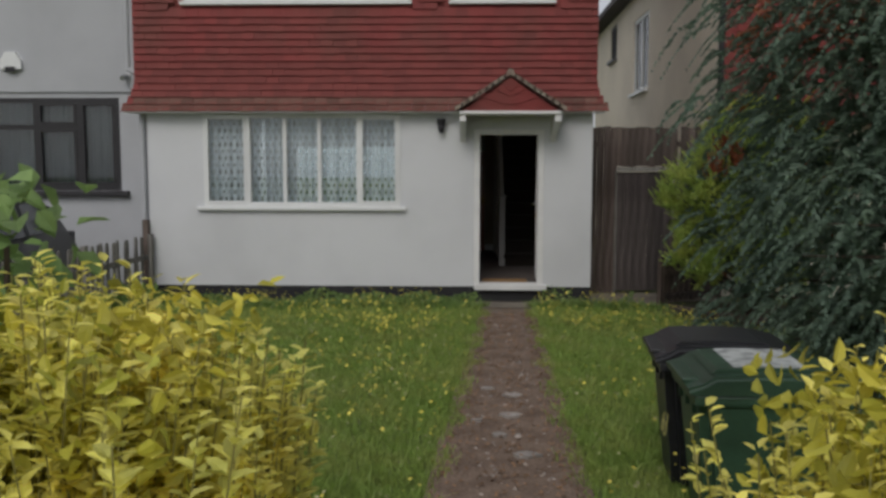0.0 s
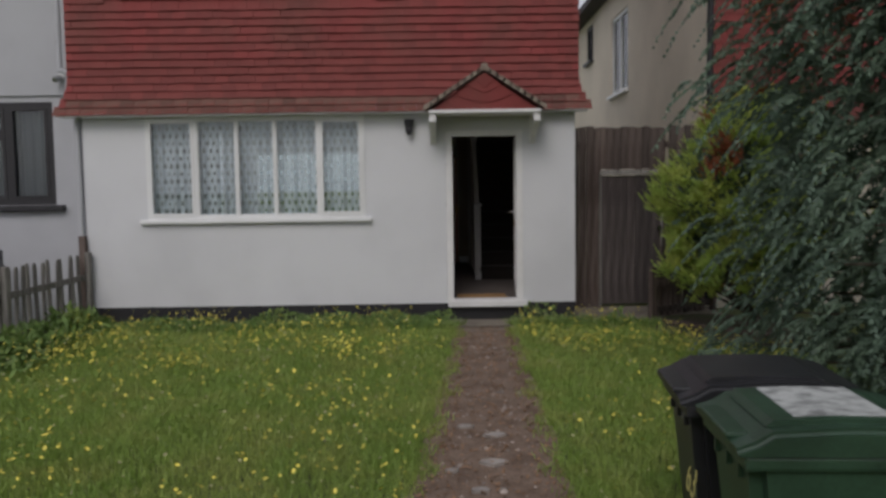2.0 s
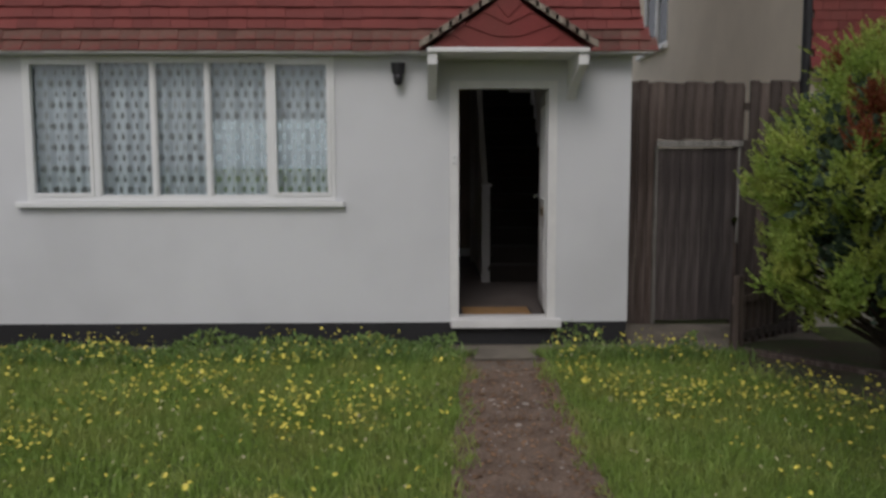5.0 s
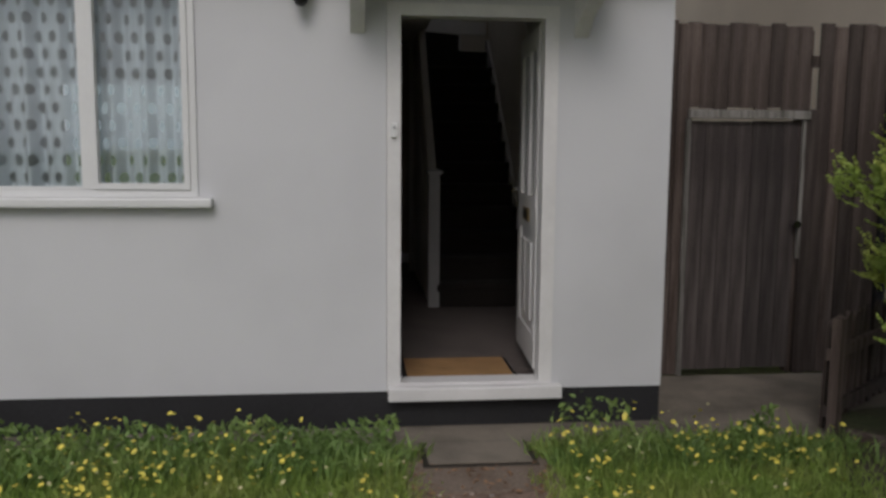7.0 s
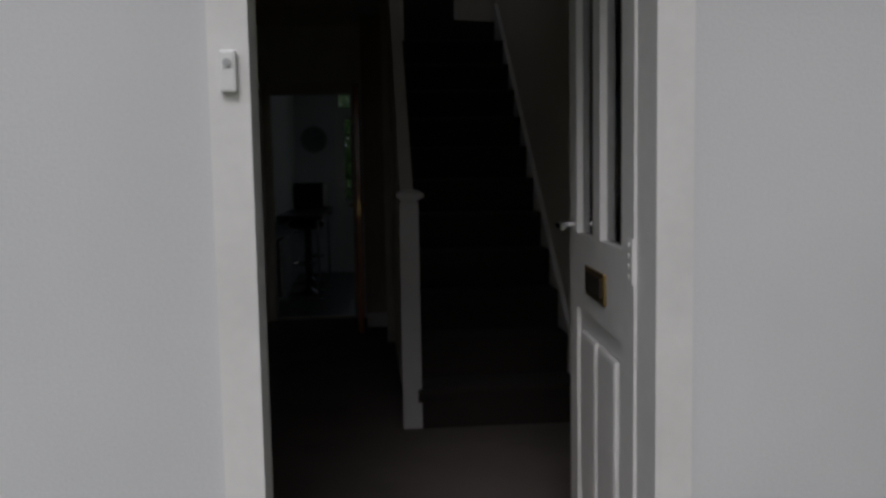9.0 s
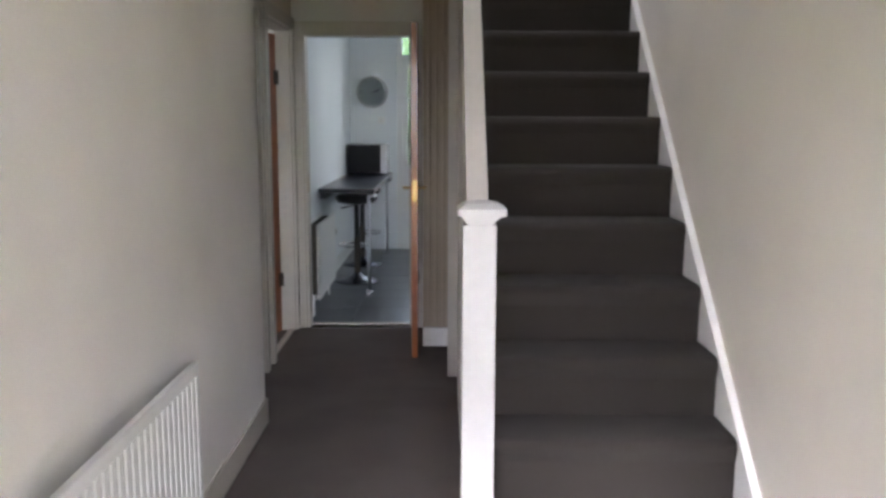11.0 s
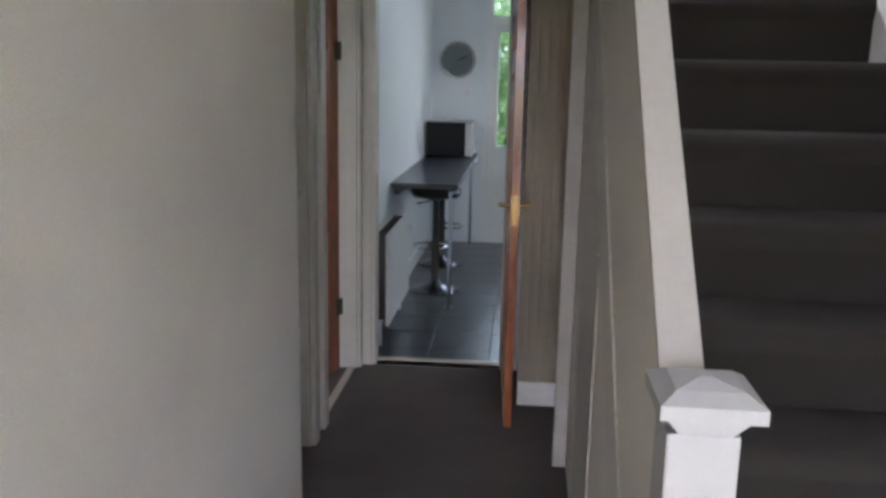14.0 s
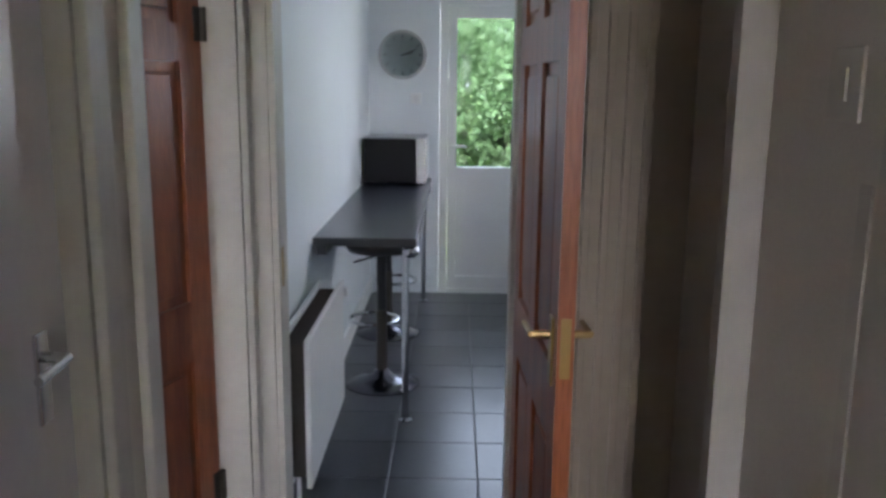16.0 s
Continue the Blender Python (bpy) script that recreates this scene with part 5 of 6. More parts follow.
def picket_fence(name, p, q, top, label, step=0.145, rails=(0.12, 0.62), posts=2.0, wide=0.062, wood=PICKETWOOD):
    """Pointed pickets on rails between posts, from p to q."""
    f0 = thing(name, label, "fence")
    p, q = Vector((p[0], p[1], 0)), Vector((q[0], q[1], 0))
    d = (q - p).normalized()
    turn = math.degrees(math.atan2(d.y, d.x))
    n = int((q - p).length / step)
    pb = bmesh.new()
    h = top - GZ - 0.03
    prism(pb, [(-wide / 2, 0), (wide / 2, 0), (wide / 2, h - 0.06), (wide * 0.3, h - 0.015), (0, h), (-wide * 0.3, h - 0.015), (-wide / 2, h - 0.06)], "y", -0.011, 0.011)
    me = to_mesh("picket", pb, wood)
    for i in range(n):
        c = p + d * (i + 0.5) * step
        o = part("picket", me, None, f0)
        o.matrix_world = pose(c.x, c.y, GZ + 0.03 + jb.uniform(-0.015, 0.012), jb.uniform(-2, 2), jb.uniform(-2.5, 2.5), turn + jb.uniform(-3, 3))
    for z in rails:
        o = part("rail", bx(0, (q - p).length, -0.05, -0.012, z - 0.03 + GZ, z + 0.04 + GZ, bevel=0.004), wood, f0)
        o.matrix_world = pose(p.x, p.y, 0, 0, 0, turn)
    k = max(1, int(round((q - p).length / posts)))
    for i in range(k + 1):
        c = p + (q - p) * i / k
        o = part("post", bx(-0.045, 0.045, -0.105, -0.0505, GZ - 0.1, top + 0.02, bevel=0.005), wood, f0)
        o.matrix_world = pose(c.x, c.y, 0, 0, 0, turn)
    return f0


picket_fence("picket_fence", (-4.45, -9.4), (-4.10, -0.10), 0.68, "weathered grey picket fence along the lawn")
solid("fence_post", bx(-4.14, -4.06, -0.09, -0.012, GZ - 0.1, 0.90, bevel=0.006), FENCEWOOD, "dark wooden end post against the house", "post")
picket_fence("low_fence", (2.95, -0.25), (3.95, 0.55), 0.42, "low dark picket fence before the side gate", step=0.12, rails=(0.12, 0.45), wide=0.085, wood=FENCEWOOD)
solid("gravel_board", prism(bmesh.new(), [(3.0, -0.42), (3.06, -0.36), (4.05, -1.5), (3.99, -1.56)], "z", GZ - 0.05, GZ + 0.055), FENCEWOOD, "old board edging the shrub bed", "edging")


# ---- the bins ----
def wheelie(name, m, body_mat, label, white_top):
    b = thing(name, label, "bin", group="wheelie bins", at=m)
    h = 0.755
    t = bmesh.new()
    lo = [t.verts.new(p) for p in ((0.10, -0.22, 0.05), (0.58, -0.22, 0.05), (0.58, 0.22, 0.05), (0.10, 0.22, 0.05))]
    hi = [t.verts.new(p) for p in ((0.03, -0.275, h), (0.70, -0.275, h), (0.70, 0.275, h), (0.03, 0.275, h))]
    t.faces.new(lo[::-1])
    t.faces.new(hi)
    for i in range(4):
        t.faces.new((lo[i], lo[(i + 1) % 4], hi[(i + 1) % 4], hi[i]))
    bmesh.ops.bevel(t, geom=[e for e in t.edges if abs(e.verts[0].co.z - e.verts[1].co.z) > 0.3], offset=0.05, segments=4, affect="EDGES")
    part("body", t, body_mat, b)
    part("rim", bx(0.005, 0.73, -0.295, 0.295, h - 0.045, h + 0.012, bevel=0.015), body_mat, b)
    lid = bmesh.new()
    prof = [(-0.02, h + 0.013), (-0.025, h + 0.04), (0.04, h + 0.062), (0.10, h + 0.098), (0.36, h + 0.112), (0.62, h + 0.108), (0.74, h + 0.08), (0.765, h + 0.03), (0.76, h + 0.013)]
    prism(lid, prof, "y", -0.305, 0.305)
    bmesh.ops.bevel(lid, geom=[e for e in lid.edges if abs(e.verts[0].co.y - e.verts[1].co.y) < 0.01 and e.verts[0].co.z > h + 0.02], offset=0.02, segments=3, affect="EDGES")
    lo2 = part("lid", lid, body_mat, b)
    rz = bmesh.new()
    prism(rz, [(0.09, h + 0.100), (0.12, h + 0.122), (0.34, h + 0.130), (0.56, h + 0.126), (0.60, h + 0.108)], "y", -0.235, 0.235)
    crown = part("raised_crown", rz, body_mat, lo2)
    if white_top:
        wp = prism(bmesh.new(), [(0.20, h + 0.1260), (0.34, h + 0.1305), (0.55, h + 0.1270), (0.55, h + 0.1290), (0.34, h + 0.1325), (0.20, h + 0.1280)], "y", -0.20, 0.225)
        part("worn_patch", wp, DUSTWHITE, lo2, "pale worn patch on the lid")
    part("grip", bx(-0.035, 0.05, -0.19, 0.19, h + 0.045, h + 0.066, bevel=0.008), body_mat, lo2)
    part("hinge_bar", tube(bmesh.new(), (0.79, -0.27, h + 0.02), (0.79, 0.27, h + 0.02), 0.016), body_mat, b)
    for s in (-1, 1):
        part("hinge_arm", bx(0.731, 0.80, s * 0.20 - 0.02, s * 0.20 + 0.02, h - 0.02, h + 0.03), body_mat, b)
        wv = tube(bmesh.new(), (0.66, s * 0.24, 0.10), (0.66, s * 0.29, 0.10), 0.10, n=24)
        wh = part("wheel", wv, RUBBER, b)
        part("hub", tube(bmesh.new(), (0.66, s * 0.291, 0.10), (0.66, s * 0.296, 0.10), 0.045), BINGREY, wh)
    part("axle", tube(bmesh.new(), (0.66, -0.24, 0.10), (0.66, 0.24, 0.10), 0.012), STEEL_DK, b)
    for k in range(3):
        part("front_rib", bx(0.02, 0.04, -0.16 + 0.15 * k, -0.14 + 0.15 * k, h - 0.11, h - 0.046), body_mat, b)
    return b


GREEN_AT = pose(1.465, -7.38, GZ, 0, 0, -3)
BLACK_AT = pose(1.465, -6.72, GZ, 0, 0, -5)
wheelie("wheelie_bin", GREEN_AT, GREENBIN, "dark green wheelie bin with a pale worn lid", True)
wheelie("wheelie_bin", BLACK_AT, BINGREY, "black wheelie bin with a painted house number", False)
number = bpy.data.curves.new("number", "FONT")
number.body, number.size, number.align_x, number.extrude = "63", 0.19, "CENTER", 0.001
num = new("house_number", number)
num.data.materials.append(LABEL_Y)
num.matrix_world = BLACK_AT @ pose(0.049, -0.15, 0.33, 83, 0, -90)
tagged(num, "pale yellow number 63 stuck on the black bin", "number sticker")
bs = solid("bin_sticker", bx(-0.03, 0.03, -0.001, 0.001, -0.04, 0.04), DUSTWHITE, "small white sticker on the black bin", "sticker")
bs.matrix_world = BLACK_AT @ pose(0.030, -0.12, 0.70, -6, 0, -90)
gn = solid("bin_mark", bx(-0.05, 0.05, -0.001, 0.001, -0.04, 0.04), LABEL_Y, "pale painted mark on the green bin", "sticker")
gn.matrix_world = GREEN_AT @ pose(0.055, -0.12, 0.42, -6, 0, -90)

# ---- the neighbour's parked car ----
def car(m):
    c = thing("car", "dark small hatchback parked before the neighbouring house", "car", at=m)
    side = [(-1.95, 0.28), (-1.98, 0.62), (-1.90, 0.86), (-1.72, 1.02), (-1.35, 1.42), (-0.9, 1.52), (0.1, 1.52), (0.55, 1.42), (1.15, 1.02), (1.75, 0.88), (1.95, 0.66), (1.96, 0.30)]
    prof = [(1.0, 0), (0.99, 0), (0.98, 0), (0.94, 0), (0.80, 0), (0.76, 0), (0.75, 0), (0.78, 0), (0.92, 0), (0.97, 0), (0.99, 0), (1.0, 0)]
    b = bmesh.new()
    W = 0.83
    L = [b.verts.new((x, -W * k[0], z)) for (x, z), k in zip(side, prof)]
    R = [b.verts.new((x, W * k[0], z)) for (x, z), k in zip(side, prof)]
    for i in range(len(side) - 1):
        b.faces.new((L[i], L[i + 1], R[i + 1], R[i]))
    b.faces.new((L[-1], L[0], R[0], R[-1]))
    bmesh.ops.triangulate(b, faces=[b.faces.new(L[::-1]), b.faces.new(R)])
    bmesh.ops.bevel(b, geom=[e for e in b.edges if e.is_manifold and e.calc_face_angle(0) > 0.35], offset=0.05, segments=3, affect="EDGES")
    body = part("body", b, CARPAINT, c, smooth=True)
    for s in (-1, 1):
        for pts in ([(-1.28, 1.08), (-0.42, 1.06), (-0.42, 1.44), (-0.92, 1.44), (-1.10, 1.33)], [(-0.32, 1.06), (0.92, 1.05), (0.50, 1.36), (0.06, 1.44), (-0.32, 1.44)]):
            w = bmesh.new()
            vv = [w.verts.new((x, s * (W * (0.93 - 0.17 * (z - 1.02) / 0.45) + 0.012), z)) for x, z in pts]
            w.faces.new(vv)
            ext = bmesh.ops.extrude_face_region(w, geom=w.faces[:])
            for v in ext["geom"]:
                if isinstance(v, bmesh.types.BMVert):
                    v.co.y -= s * 0.03
            part("side_window", w, CARGLASS, body)
        part("mirror", bx(0.78, 0.92, s * 0.86 - 0.07, s * 0.86 + 0.07, 1.02, 1.14, bevel=0.03), CARPAINT, body)
        part("rear_light", bx(-1.93, -1.74, s * 0.70 - 0.07, s * 0.70 + 0.07, 0.84, 1.02, bevel=0.02), DARKFRAME, body)
        part("headlight", bx(1.70, 1.90, s * 0.62 - 0.13, s * 0.62 + 0.13, 0.70, 0.86, bevel=0.03), CLOCKFACE, body)
        for x in (-1.22, 1.25):
            wv = part("wheel", tube(bmesh.new(), (x, s * 0.66, 0.30), (x, s * 0.845, 0.30), 0.30, n=28), RUBBER, c)
            part("rim", tube(bmesh.new(), (x, s * 0.846, 0.30), (x, s * 0.855, 0.30), 0.19, n=20), ALLOY, wv)
    for pts, y in (([(-1.71, 1.06), (-1.36, 1.42)], 0.60), ([(1.12, 1.06), (0.58, 1.42)], 0.62)):
        (x0, z0), (x1, z1) = pts
        w = bmesh.new()
        o = 0.03 if x0 > 0 else -0.03
        w.faces.new([w.verts.new(p) for p in ((x0 + o, -y - 0.08, z0), (x0 + o, y + 0.08, z0), (x1 + o, y - 0.02, z1), (x1 + o, -y + 0.02, z1))])
        part("windscreen" if x0 > 0 else "rear_window", w, CARGLASS, body)
    return c


car(pose(-5.62, -2.15, GZ - 0.03, 0, 0, -84))


# ---- growing things ----
def leaf_soup(name, centres, dirs, ups, length, width, material, fold=0.25, shape=1):
    """Leaves: each a folded, pointed oval of six triangles along its direction."""
    n = len(centres)
    d = dirs / np.linalg.norm(dirs, axis=1, keepdims=True)
    s = np.cross(d, ups)
    s /= np.linalg.norm(s, axis=1, keepdims=True) + 1e-9
    u = np.cross(s, d)
    L, W = length[:, None], width[:, None]
    low, high = d * L * 0.30 + u * W * fold * 0.85, d * L * 0.70 + u * (W * fold * 0.6 - L * 0.05)
    pts = np.stack([centres, centres + low + s * W * 0.46, centres + high + s * W * 0.36, centres + d * L - u * L * 0.12,
                    centres + high - s * W * 0.36, centres + low - s * W * 0.46, centres + d * L * 0.5], 1)
    k = np.arange(n)[:, None, None] * 7
    tris = np.array([(0, 1, 6), (1, 2, 6), (2, 3, 6), (3, 4, 6), (4, 5, 6), (5, 0, 6)])[None]
    return soup(name, pts.reshape(-1, 3).tolist(), (k + tris).reshape(-1, 3).tolist(), material)


def unit(n):
    v = rng.normal(size=(n, 3))
    return v / np.linalg.norm(v, axis=1, keepdims=True)


def hedge(name, x0, x1, y0, y1, top, dense0, dense1, label, lean, leaf=1.0):
    """A loose golden privet hedge: stems, inner leaves and upright leafy shoots."""
    h = thing(name, label, "hedge")
    st = bmesh.new()
    cs, ds, ls = [], [], []
    n = int((x1 - x0) * 56)
    span = []
    for i in range(n):
        x = x0 + (x1 - x0) * (i + rng.random()) / n
        span.append(x)
    extra = int((dense1 - dense0) * 400)
    span += list(rng.uniform(dense0, dense1, extra))
    for x in span:
        y = rng.uniform(y0 + 0.08, y1 - 0.08)
        edge = min(1.0, 0.45 + 1.6 * min(abs(x - x0), abs(x1 - x)))
        hz = (top - GZ) * (0.80 + 0.20 * rng.random() ** 0.7) * (0.80 + 0.20 * edge)
        bx_, by_ = rng.normal(0, 0.09) + lean * rng.random() * 0.07, rng.normal(0, 0.09)
        bx_ = min(bx_, x1 + 0.03 - x) if lean > 0 else max(bx_, x0 - 0.10 - x)
        base, tip = np.array([x, y, GZ + 0.35 * hz]), np.array([x + bx_, y + by_, GZ + hz])
        tube(st, base, tip, 0.004, 0.0015, n=4)
        for u in np.linspace(0.02, 1.0, 40):
            p = base + (tip - base) * u
            for sgn in (-1, 1):
                a = rng.uniform(0, 6.283)
                out = np.array([math.cos(a) * sgn, math.sin(a) * sgn, rng.uniform(0.15, 0.9)])
                cs.append(p + rng.normal(0, 0.004, 3))
                ds.append(out)
                ls.append(leaf * rng.uniform(0.030, 0.056) * (0.75 if u > 0.93 else 1))
    cs, ds, ls = np.array(cs), np.array(ds), np.array(ls)
    o = part("leaves", leaf_soup("leaves", cs, ds, unit(len(cs)) * 0.3 + np.array([0, 0, 1.0]), ls, ls * 0.58, PRIVET), None, h)
    tagged(o, kind="stuff")
    tagged(part("shootwork", st, STEMGREEN, h), kind="stuff")
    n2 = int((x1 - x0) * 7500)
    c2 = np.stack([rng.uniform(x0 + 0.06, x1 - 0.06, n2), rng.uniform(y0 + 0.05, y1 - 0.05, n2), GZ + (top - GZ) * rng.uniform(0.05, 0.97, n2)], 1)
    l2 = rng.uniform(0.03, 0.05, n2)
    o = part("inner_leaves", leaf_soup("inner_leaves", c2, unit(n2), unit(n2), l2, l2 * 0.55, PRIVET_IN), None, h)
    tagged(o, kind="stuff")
    stems = bmesh.new()
    for _ in range(int((x1 - x0) * 12)):
        x, y = rng.uniform(x0 + 0.1, x1 - 0.1), rng.uniform(y0 + 0.1, y1 - 0.1)
        tube(stems, (x, y, GZ - 0.05), (x + rng.normal(0, 0.1), y + rng.normal(0, 0.1), GZ + 0.6 * (top - GZ)), 0.012, 0.005, n=5)
    tagged(part("rootstock", stems, BARK, h), kind="stuff")
    return h


hedge("hedge_left", -4.3, 0.02, -10.44, -9.72, 1.38, -1.5, 0.0, "golden privet hedge with loose upright shoots", 1)
hedge("hedge_right", 0.80, 3.4, -10.55, -10.05, 1.31, 0.92, 1.9, "golden privet hedge beside the bins", -1, 0.78)


def plume_soup(name, base, out, length, droop, leaf, width, material, k):
    """Feathery conifer plumes: a curving spine with narrow pointed leaflets on both sides."""
    n = len(base)
    out = out / np.linalg.norm(out, axis=1, keepdims=True)
    up = np.array([0, 0, 1.0])
    side = np.cross(out, up)
    side /= np.linalg.norm(side, axis=1, keepdims=True) + 1e-9
    side = side + up * rng.uniform(-0.6, 0.6, (n, 1))
    L, D = length[:, None], droop[:, None]
    quads = []
    for u in np.linspace(0.06, 1.0, k):
        p = base + out * L * u - up * D * L * u * u
        run = out - up * 2 * D * u
        run /= np.linalg.norm(run, axis=1, keepdims=True)
        for sg in (-1, 1):
            d = run * 0.8 + side * sg * rng.uniform(0.3, 0.85, (n, 1)) - up * 0.22 * D + rng.normal(0, 0.16, (n, 3))
            d /= np.linalg.norm(d, axis=1, keepdims=True)
            w = np.cross(d, rng.normal(size=(n, 3)))
            w /= np.linalg.norm(w, axis=1, keepdims=True) + 1e-9
            ll = leaf * (1.05 - 0.6 * u) * rng.uniform(0.6, 1.25, (n, 1))
            mid = p + d * ll * 0.42
            quads.append(np.stack([p, mid + w * width, p + d * ll, mid - w * width], 1))
    V = np.concatenate(quads).reshape(-1, 3)
    F = np.arange(len(V)).reshape(-1, 4)
    return soup(name, V.tolist(), F.tolist(), material)


def big_cypress(name, x, y, h, r, deep, plumes, label):
    """A tall dark cypress: limbs that end in drooping plumes, with a denser shaded inside."""
    t = thing(name, label, "tree")
    part("trunk", tube(bmesh.new(), (x, y, GZ - 0.1), (x + 0.05, y, GZ + h * 0.96), 0.20, 0.02, n=10), BARK, t)
    limbs = bmesh.new()
    n = plumes
    u = (np.arange(n) + rng.random(n)) / n
    a = np.arange(n) * 2.39996 + rng.normal(0, 0.2, n)
    bough = np.array([noise.noise(Vector((math.cos(q) * 2.6, math.sin(q) * 2.6, w * 13.0))) for q, w in zip(a, u)])
    rad = r * (1 - 0.6 * u ** 1.7) * np.minimum(1.0, 0.76 + u / 0.25 * 0.24) * (0.80 + 0.26 * bough)
    z = GZ + 0.28 + (h - 0.30) * u
    shell = np.where(rng.random(n) < 0.7, rng.uniform(0.80, 1.0, n), rng.uniform(0.35, 0.8, n))
    ring = np.stack([np.cos(a), np.sin(a) * deep, np.zeros(n)], 1)
    base = np.stack([np.full(n, x), np.full(n, y), z], 1) + ring * (rad * shell)[:, None] - np.array([0, 0, 0.25]) * (shell * rad / r)[:, None]
    out = ring + np.stack([rng.normal(0, 0.35, n), rng.normal(0, 0.30, n), rng.uniform(-0.15, 0.45, n)], 1)
    for i in range(0, n, 22):
        tube(limbs, (x, y, max(GZ + 0.2, base[i][2] - 0.1)), tuple(base[i]), 0.022, 0.006, n=5)
    tagged(part("branchwork", limbs, BARK, t), kind="stuff")
    size = rng.uniform(0.20, 0.42, n)
    tagged(part("crown", plume_soup("crown", base, out, size, rng.uniform(0.55, 1.15, n), 0.078, 0.0095, CONIFER, 20), None, t), kind="stuff")
    core = np.stack([np.full(n, x), np.full(n, y), z], 1) + ring * (rad * rng.uniform(0.30, 0.86, n))[:, None]
    tagged(part("inner_sprays", plume_soup("inner_sprays", core, unit(n), np.full(n, 0.34), np.full(n, 0.4), 0.11, 0.017, CONIFER, 12), None, t), kind="stuff")
    pick = rng.choice(n, 40)
    brown = base[pick] * 0.04 + np.array([x - 0.66 * r, y - 0.30, GZ + 2.85]) * 0.96 + rng.normal(0, 0.18, (40, 3))
    tagged(part("dead_sprays", plume_soup("dead_sprays", brown, out[pick], size[pick] * 0.7, np.full(40, 0.6), 0.09, 0.008, DEADSPRAY, 10), None, t), kind="stuff")
    return t


big_cypress("big_conifer", 4.95, -5.3, 7.6, 3.55, 0.42, 7600, "large dark green cypress with drooping sprays")


def puffy_conifer(name, x, y, h, r, flames, label):
    """A rounded golden conifer: upright flame-shaped tufts of feathery sprays, some of them dead."""
    t = thing(name, label, "tree")
    part("trunk", tube(bmesh.new(), (x, y, GZ - 0.1), (x + 0.03, y, GZ + h * 0.9), 0.07, 0.015, n=10), BARK, t)
    limbs = bmesh.new()
    live, dead = ([], []), ([], [])
    each = 26
    for i in range(flames):
        u = (i + 0.5) / flames
        a = i * 2.39996 + rng.normal(0, 0.2)
        lump = 0.86 + 0.62 * noise.noise(Vector((math.cos(a) * 1.5, math.sin(a) * 1.5, u * 4.5)))
        rad = r * min(1.0, 0.50 + 1.4 * u) * (1 - u ** 2.2) ** 0.5 * lump * (rng.uniform(0.85, 1.0) if rng.random() < 0.75 else rng.uniform(0.4, 0.85))
        out = np.array([math.cos(a), math.sin(a), 0.0])
        c = np.array([x, y, GZ + 0.30 + (h - 0.55) * (0.06 + 0.94 * u)]) + out * rad
        tube(limbs, (x, y, max(GZ + 0.1, c[2] - 0.35 * rad - 0.1)), tuple(c), 0.016, 0.005, n=5)
        brown = noise.noise(Vector((math.cos(a) * 2.3 + 5, math.sin(a) * 2.3, u * 5.0))) > 0.40
        bag = dead if brown else live
        bag[0].append(c + rng.normal(0, 0.055, (each, 3)))
        bag[1].append(out * 0.75 + np.array([0, 0, 0.75]) + rng.normal(0, 0.48, (each, 3)))
    tagged(part("branchwork", limbs, BARK, t), kind="stuff")
    for word, bag, material in (("crown", live, CONIFER_G), ("dead_sprays", dead, DEADSPRAY)):
        b, d = np.concatenate(bag[0]), np.concatenate(bag[1])
        L = rng.uniform(0.08, 0.19, len(b))
        tagged(part(word, plume_soup(word, b, d, L, rng.uniform(-0.35, 0.05, len(b)), 0.046, 0.0095, material, 9), None, t), kind="stuff")
    # filler in the cypress's dark green: shade between the tufts put into colour
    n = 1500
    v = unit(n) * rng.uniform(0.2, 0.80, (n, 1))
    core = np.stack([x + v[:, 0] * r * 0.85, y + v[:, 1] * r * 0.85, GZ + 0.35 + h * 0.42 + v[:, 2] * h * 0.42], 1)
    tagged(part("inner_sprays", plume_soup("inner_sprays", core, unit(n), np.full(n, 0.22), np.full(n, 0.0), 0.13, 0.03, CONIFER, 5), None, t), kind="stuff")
    return t


puffy_conifer("small_conifer", 3.97, -1.0, 2.85, 1.26, 330, "golden-green young conifer with brown dead patches")
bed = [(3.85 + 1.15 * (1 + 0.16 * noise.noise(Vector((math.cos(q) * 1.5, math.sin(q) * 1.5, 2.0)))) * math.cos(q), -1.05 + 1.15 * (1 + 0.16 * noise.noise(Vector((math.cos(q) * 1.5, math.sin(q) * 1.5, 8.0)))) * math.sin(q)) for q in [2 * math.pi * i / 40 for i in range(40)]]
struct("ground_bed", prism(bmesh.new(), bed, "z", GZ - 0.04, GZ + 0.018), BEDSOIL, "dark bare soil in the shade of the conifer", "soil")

# grass: blades, flowers and weeds
def grass_zone(n, x0, x1, y0, y1, hmin, hmax):
    x, y = rng.uniform(x0, x1, n), rng.uniform(y0, y1, n)
    keep = np.abs(x - path_mid(y)) > path_half(y) - 0.02 + 0.04 * np.sin(y * 7) + 0.03 * np.sin(y * 17 + x) + rng.normal(0, 0.04, n)
    keep &= np.hypot(x - 3.85, (y + 1.05) * 0.9) > 1.0 + rng.normal(0, 0.12, n)
    x, y = x[keep], y[keep]
    patch = np.array([0.5 + 0.5 * noise.noise(Vector((a * 0.8, b * 0.8, 9.3))) for a, b in zip(x, y)])
    return x, y, hmin + (hmax - hmin) * np.clip(patch + rng.normal(0, 0.22, len(x)), 0.05, 1.15)


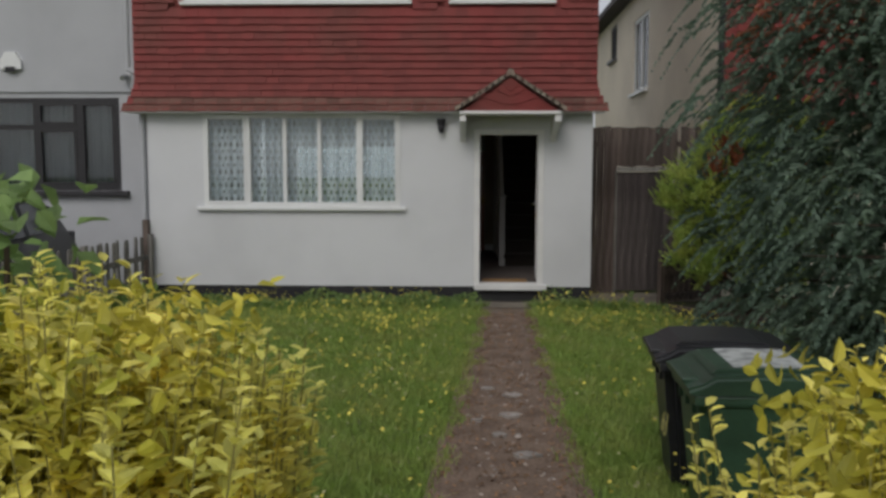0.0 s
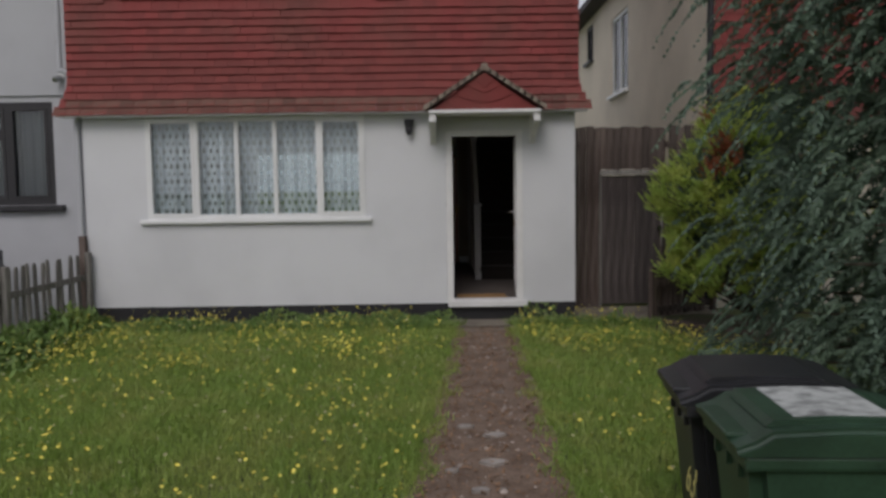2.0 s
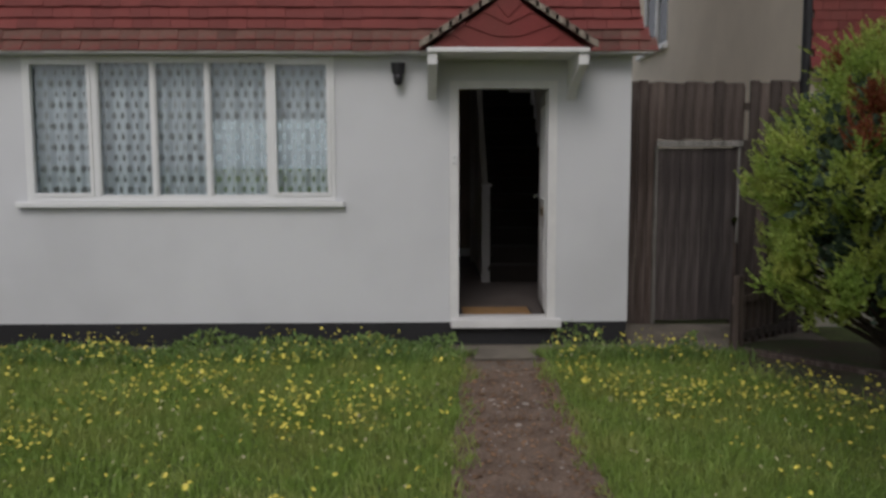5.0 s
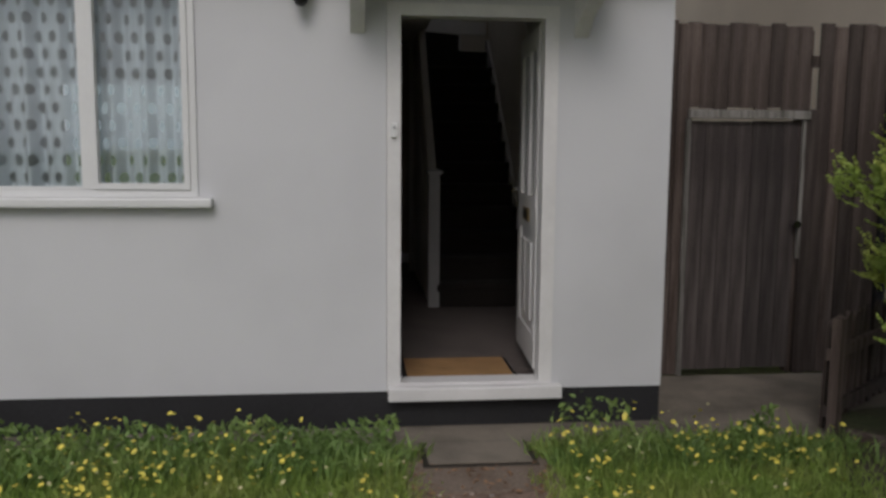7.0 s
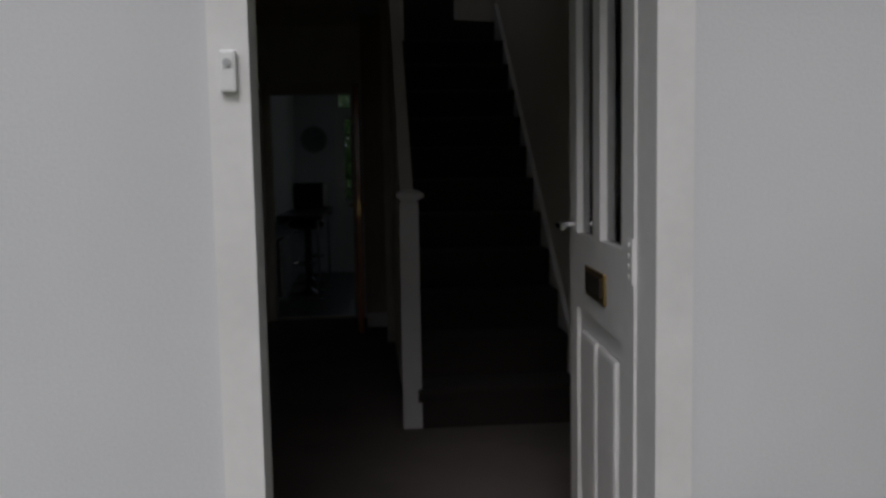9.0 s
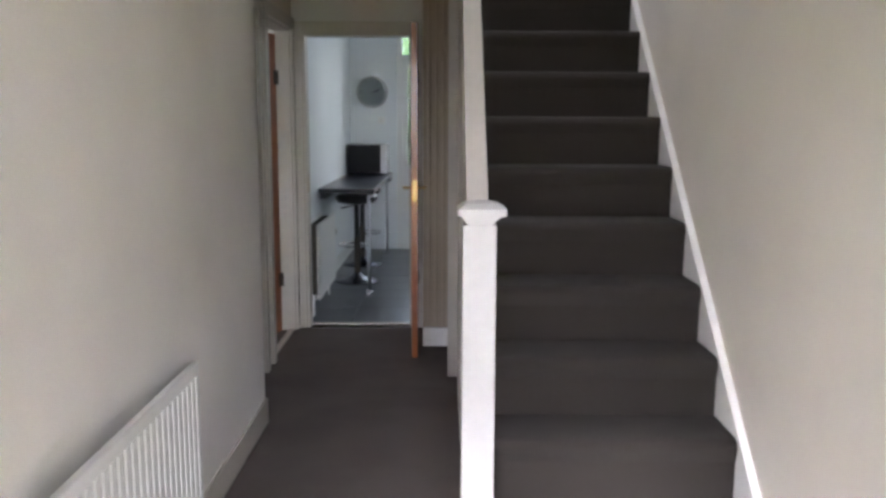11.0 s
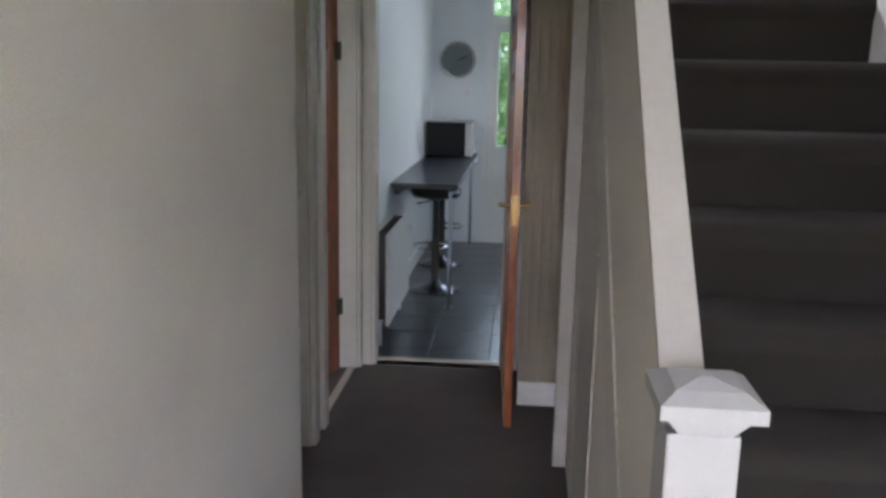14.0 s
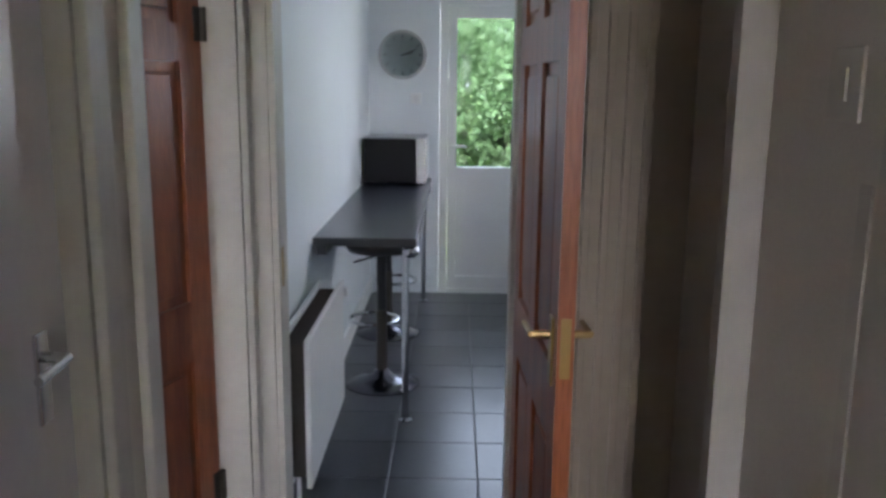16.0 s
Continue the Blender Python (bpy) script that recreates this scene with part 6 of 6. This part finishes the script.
def blades(name, x, y, h, material, label, w=0.006):
    n = len(x)
    a = rng.uniform(0, 6.283, n)
    side = np.stack([np.cos(a), np.sin(a), np.zeros(n)], 1)
    lean = np.stack([rng.normal(0, 0.35, n), rng.normal(0, 0.35, n), np.zeros(n)], 1)
    p = np.stack([x, y, np.full(n, GZ - 0.012)], 1)
    hh, ww = h[:, None], rng.uniform(0.6, 1.3, n)[:, None] * w
    mid = p + lean * hh * 0.35 + np.array([0, 0, 1.0]) * hh * 0.6
    tip = p + lean * hh * 1.15 + np.array([0, 0, 1.0]) * hh * (1 - 0.25 * np.abs(rng.normal(0, 0.6, n))[:, None])
    V = np.stack([p - side * ww, p + side * ww, mid + side * ww * 0.7, mid - side * ww * 0.7, tip], 1).reshape(-1, 3)
    k = np.arange(n)[:, None] * 5
    F = [tuple(q) for q in (k + np.array([[0, 1, 2, 3]])).tolist()] + [tuple(q) for q in (k + np.array([[3, 2, 4]])).tolist()]
    return tagged(part(name, soup(name, V.tolist(), F, material), None), label, "grass", kind="stuff")


x, y, h = grass_zone(210000, -4.15, 3.9, -7.6, -0.42, 0.04, 0.135)
blades("grass", x, y, h, GRASS, "long uncut lawn grass", 0.0042)
x, y, h = grass_zone(30000, -4.3, 4.2, -12.6, -7.6, 0.05, 0.13)
blades("grass", x, y, h, GRASS, "lawn grass near the hedge")
x, y, h = grass_zone(5200, -4.1, 3.0, -0.80, -0.42, 0.08, 0.20)
blades("grass", x, y, h, WEED, "rank grass and weeds along the house", 0.009)


def flowers(name, n, material, label, pick, size, hmin, hmax):
    V, F = [], []
    made = 0
    while made < n:
        a, b = rng.uniform(-4.1, 3.6), rng.uniform(-9.2, -0.38)
        if abs(a - path_mid(b)) < path_half(b) + 0.03 or math.hypot(a - 3.85, b + 1.05) < 1.15 or rng.random() > pick(a, b):
            continue
        made += 1
        z, r = GZ + rng.uniform(hmin, hmax), size * rng.uniform(0.6, 1.2)
        tx, ty = rng.normal(0, 0.35), rng.normal(0, 0.35)
        b0 = len(V)
        for i in range(5):
            c = 1.2566 * i
            V.append((a + r * math.cos(c), b + r * math.sin(c), z + r * (0.45 + tx * math.cos(c) + ty * math.sin(c))))
        V.append((a, b, z))
        F += [(b0 + i, b0 + (i + 1) % 5, b0 + 5) for i in range(5)]
    return tagged(part(name, soup(name, V, F, material), None), label, "flowers", kind="stuff")


def clump(a, b):
    return max(0.05, noise.noise(Vector((a * 1.1, b * 1.1, 4.0))) * 1.6 + 0.30) * (0.35 if b > -0.75 else 1.0 if b > -3.2 else 0.26)


flowers("buttercups", 3900, BUTTERCUP, "yellow buttercups scattered through the lawn", clump, 0.0135, 0.10, 0.27)
flowers("seed_heads", 1500, SEEDHEAD, "pale seed heads in the lawn", lambda a, b: 0.5, 0.010, 0.10, 0.24)
# broad weeds at the fence and the wall foot
n = 5200
wy = rng.uniform(-6.5, -0.35, n)
wx = -4.05 + np.abs(rng.normal(0, 0.22, n))
c = np.stack([wx, wy, GZ + rng.uniform(0.0, 0.32, n) * np.exp(-(wx + 4.05) * 2)], 1)
l2 = rng.uniform(0.06, 0.14, n)
tagged(part("weeds", leaf_soup("weeds", c, unit(n) * 0.8 + np.array([0.3, 0, 0.5]), unit(n) * 0.4 + np.array([0, 0, 1.0]), l2, l2 * 0.45, WEED), None), "broad green weeds at the foot of the fence", "weeds", kind="stuff")
n = 6000
wx = rng.uniform(-4.0, 2.6, n)
wy = -0.30 - np.abs(rng.normal(0, 0.10, n))
lump = np.array([max(0.0, 0.35 + noise.noise(Vector((a * 1.6, 0.0, 6.0)))) for a in wx])
c = np.stack([wx, wy, GZ + 0.01 + rng.uniform(0.0, 0.34, n) * lump], 1)
ok = (wx < 0.50) | ((wx > 1.35) & (rng.random(n) < 0.35)) | (wx > 2.15)
c = c[ok]
l2 = rng.uniform(0.025, 0.06, len(c))
tagged(part("weeds", leaf_soup("weeds", c, unit(len(c)) + np.array([0, 0, 0.5]), unit(len(c)), l2, l2 * 0.5, WEED), None), "small weeds growing against the black plinth", "weeds", kind="stuff")
# broad-leaved shrub beyond the hedge, by the neighbour's drive
sh = thing("broadleaf_shrub", "large-leaved green shrub overhanging the hedge", "shrub")
n = 170
c = np.stack([np.clip(rng.normal(-0.95, 0.12, n), -1.3, -0.78), rng.normal(-9.25, 0.14, n), GZ + rng.uniform(1.25, 1.80, n)], 1)
l2 = rng.uniform(0.06, 0.12, n)
o = part("leaves", leaf_soup("leaves", c, unit(n) + np.array([0.3, 0, -0.3]), unit(n) * 0.4 + np.array([0, -0.5, 1.0]), l2, l2 * 0.70, SHRUB), None, sh)
tagged(o, kind="stuff")
part("stem", tube(bmesh.new(), (-0.95, -9.25, GZ - 0.05), (-0.90, -9.25, GZ + 1.6), 0.02, 0.008, n=8), BARK, sh)


def bush(name, x, y, r, h, n, material, label):
    b = thing(name, label, "bush")
    part("stem", tube(bmesh.new(), (x, y, GZ - 0.1), (x, y, GZ + h * 0.7), 0.06, 0.02, n=8), BARK, b)
    v = unit(n)
    rad = np.array([0.75 + 0.5 * noise.noise(Vector(tuple(q * 2.2))) for q in v]) * rng.uniform(0.55, 1.0, n) ** 0.4
    c = np.stack([x + v[:, 0] * rad * r, y + v[:, 1] * rad * r, GZ + h * 0.52 + v[:, 2] * rad * h * 0.52], 1)
    l2 = rng.uniform(0.07, 0.15, n)
    o = part("leaves", leaf_soup("leaves", c, v + unit(n) * 0.7, unit(n), l2, l2 * 0.55, material), None, b)
    tagged(o, kind="stuff")
    return b


# back garden beyond the kitchen door
for bx0, by0, br, bh, bn in ((0.1, 17.2, 1.9, 3.3, 9000), (1.3, 17.4, 1.9, 2.7, 9000), (3.2, 18.0, 2.1, 3.0, 9000), (0.55, 18.8, 2.0, 3.7, 9000), (0.6, 20.5, 2.6, 4.4, 9000)):
    bush("garden_bush", bx0, by0, br, bh, bn, BUSH, "leafy green bush in the back garden")
x, y = rng.uniform(-2, 4, 9000), rng.uniform(9.6, 16.5, 9000)
blades("grass", x, y, rng.uniform(0.05, 0.14, 9000), GRASS, "back garden grass")
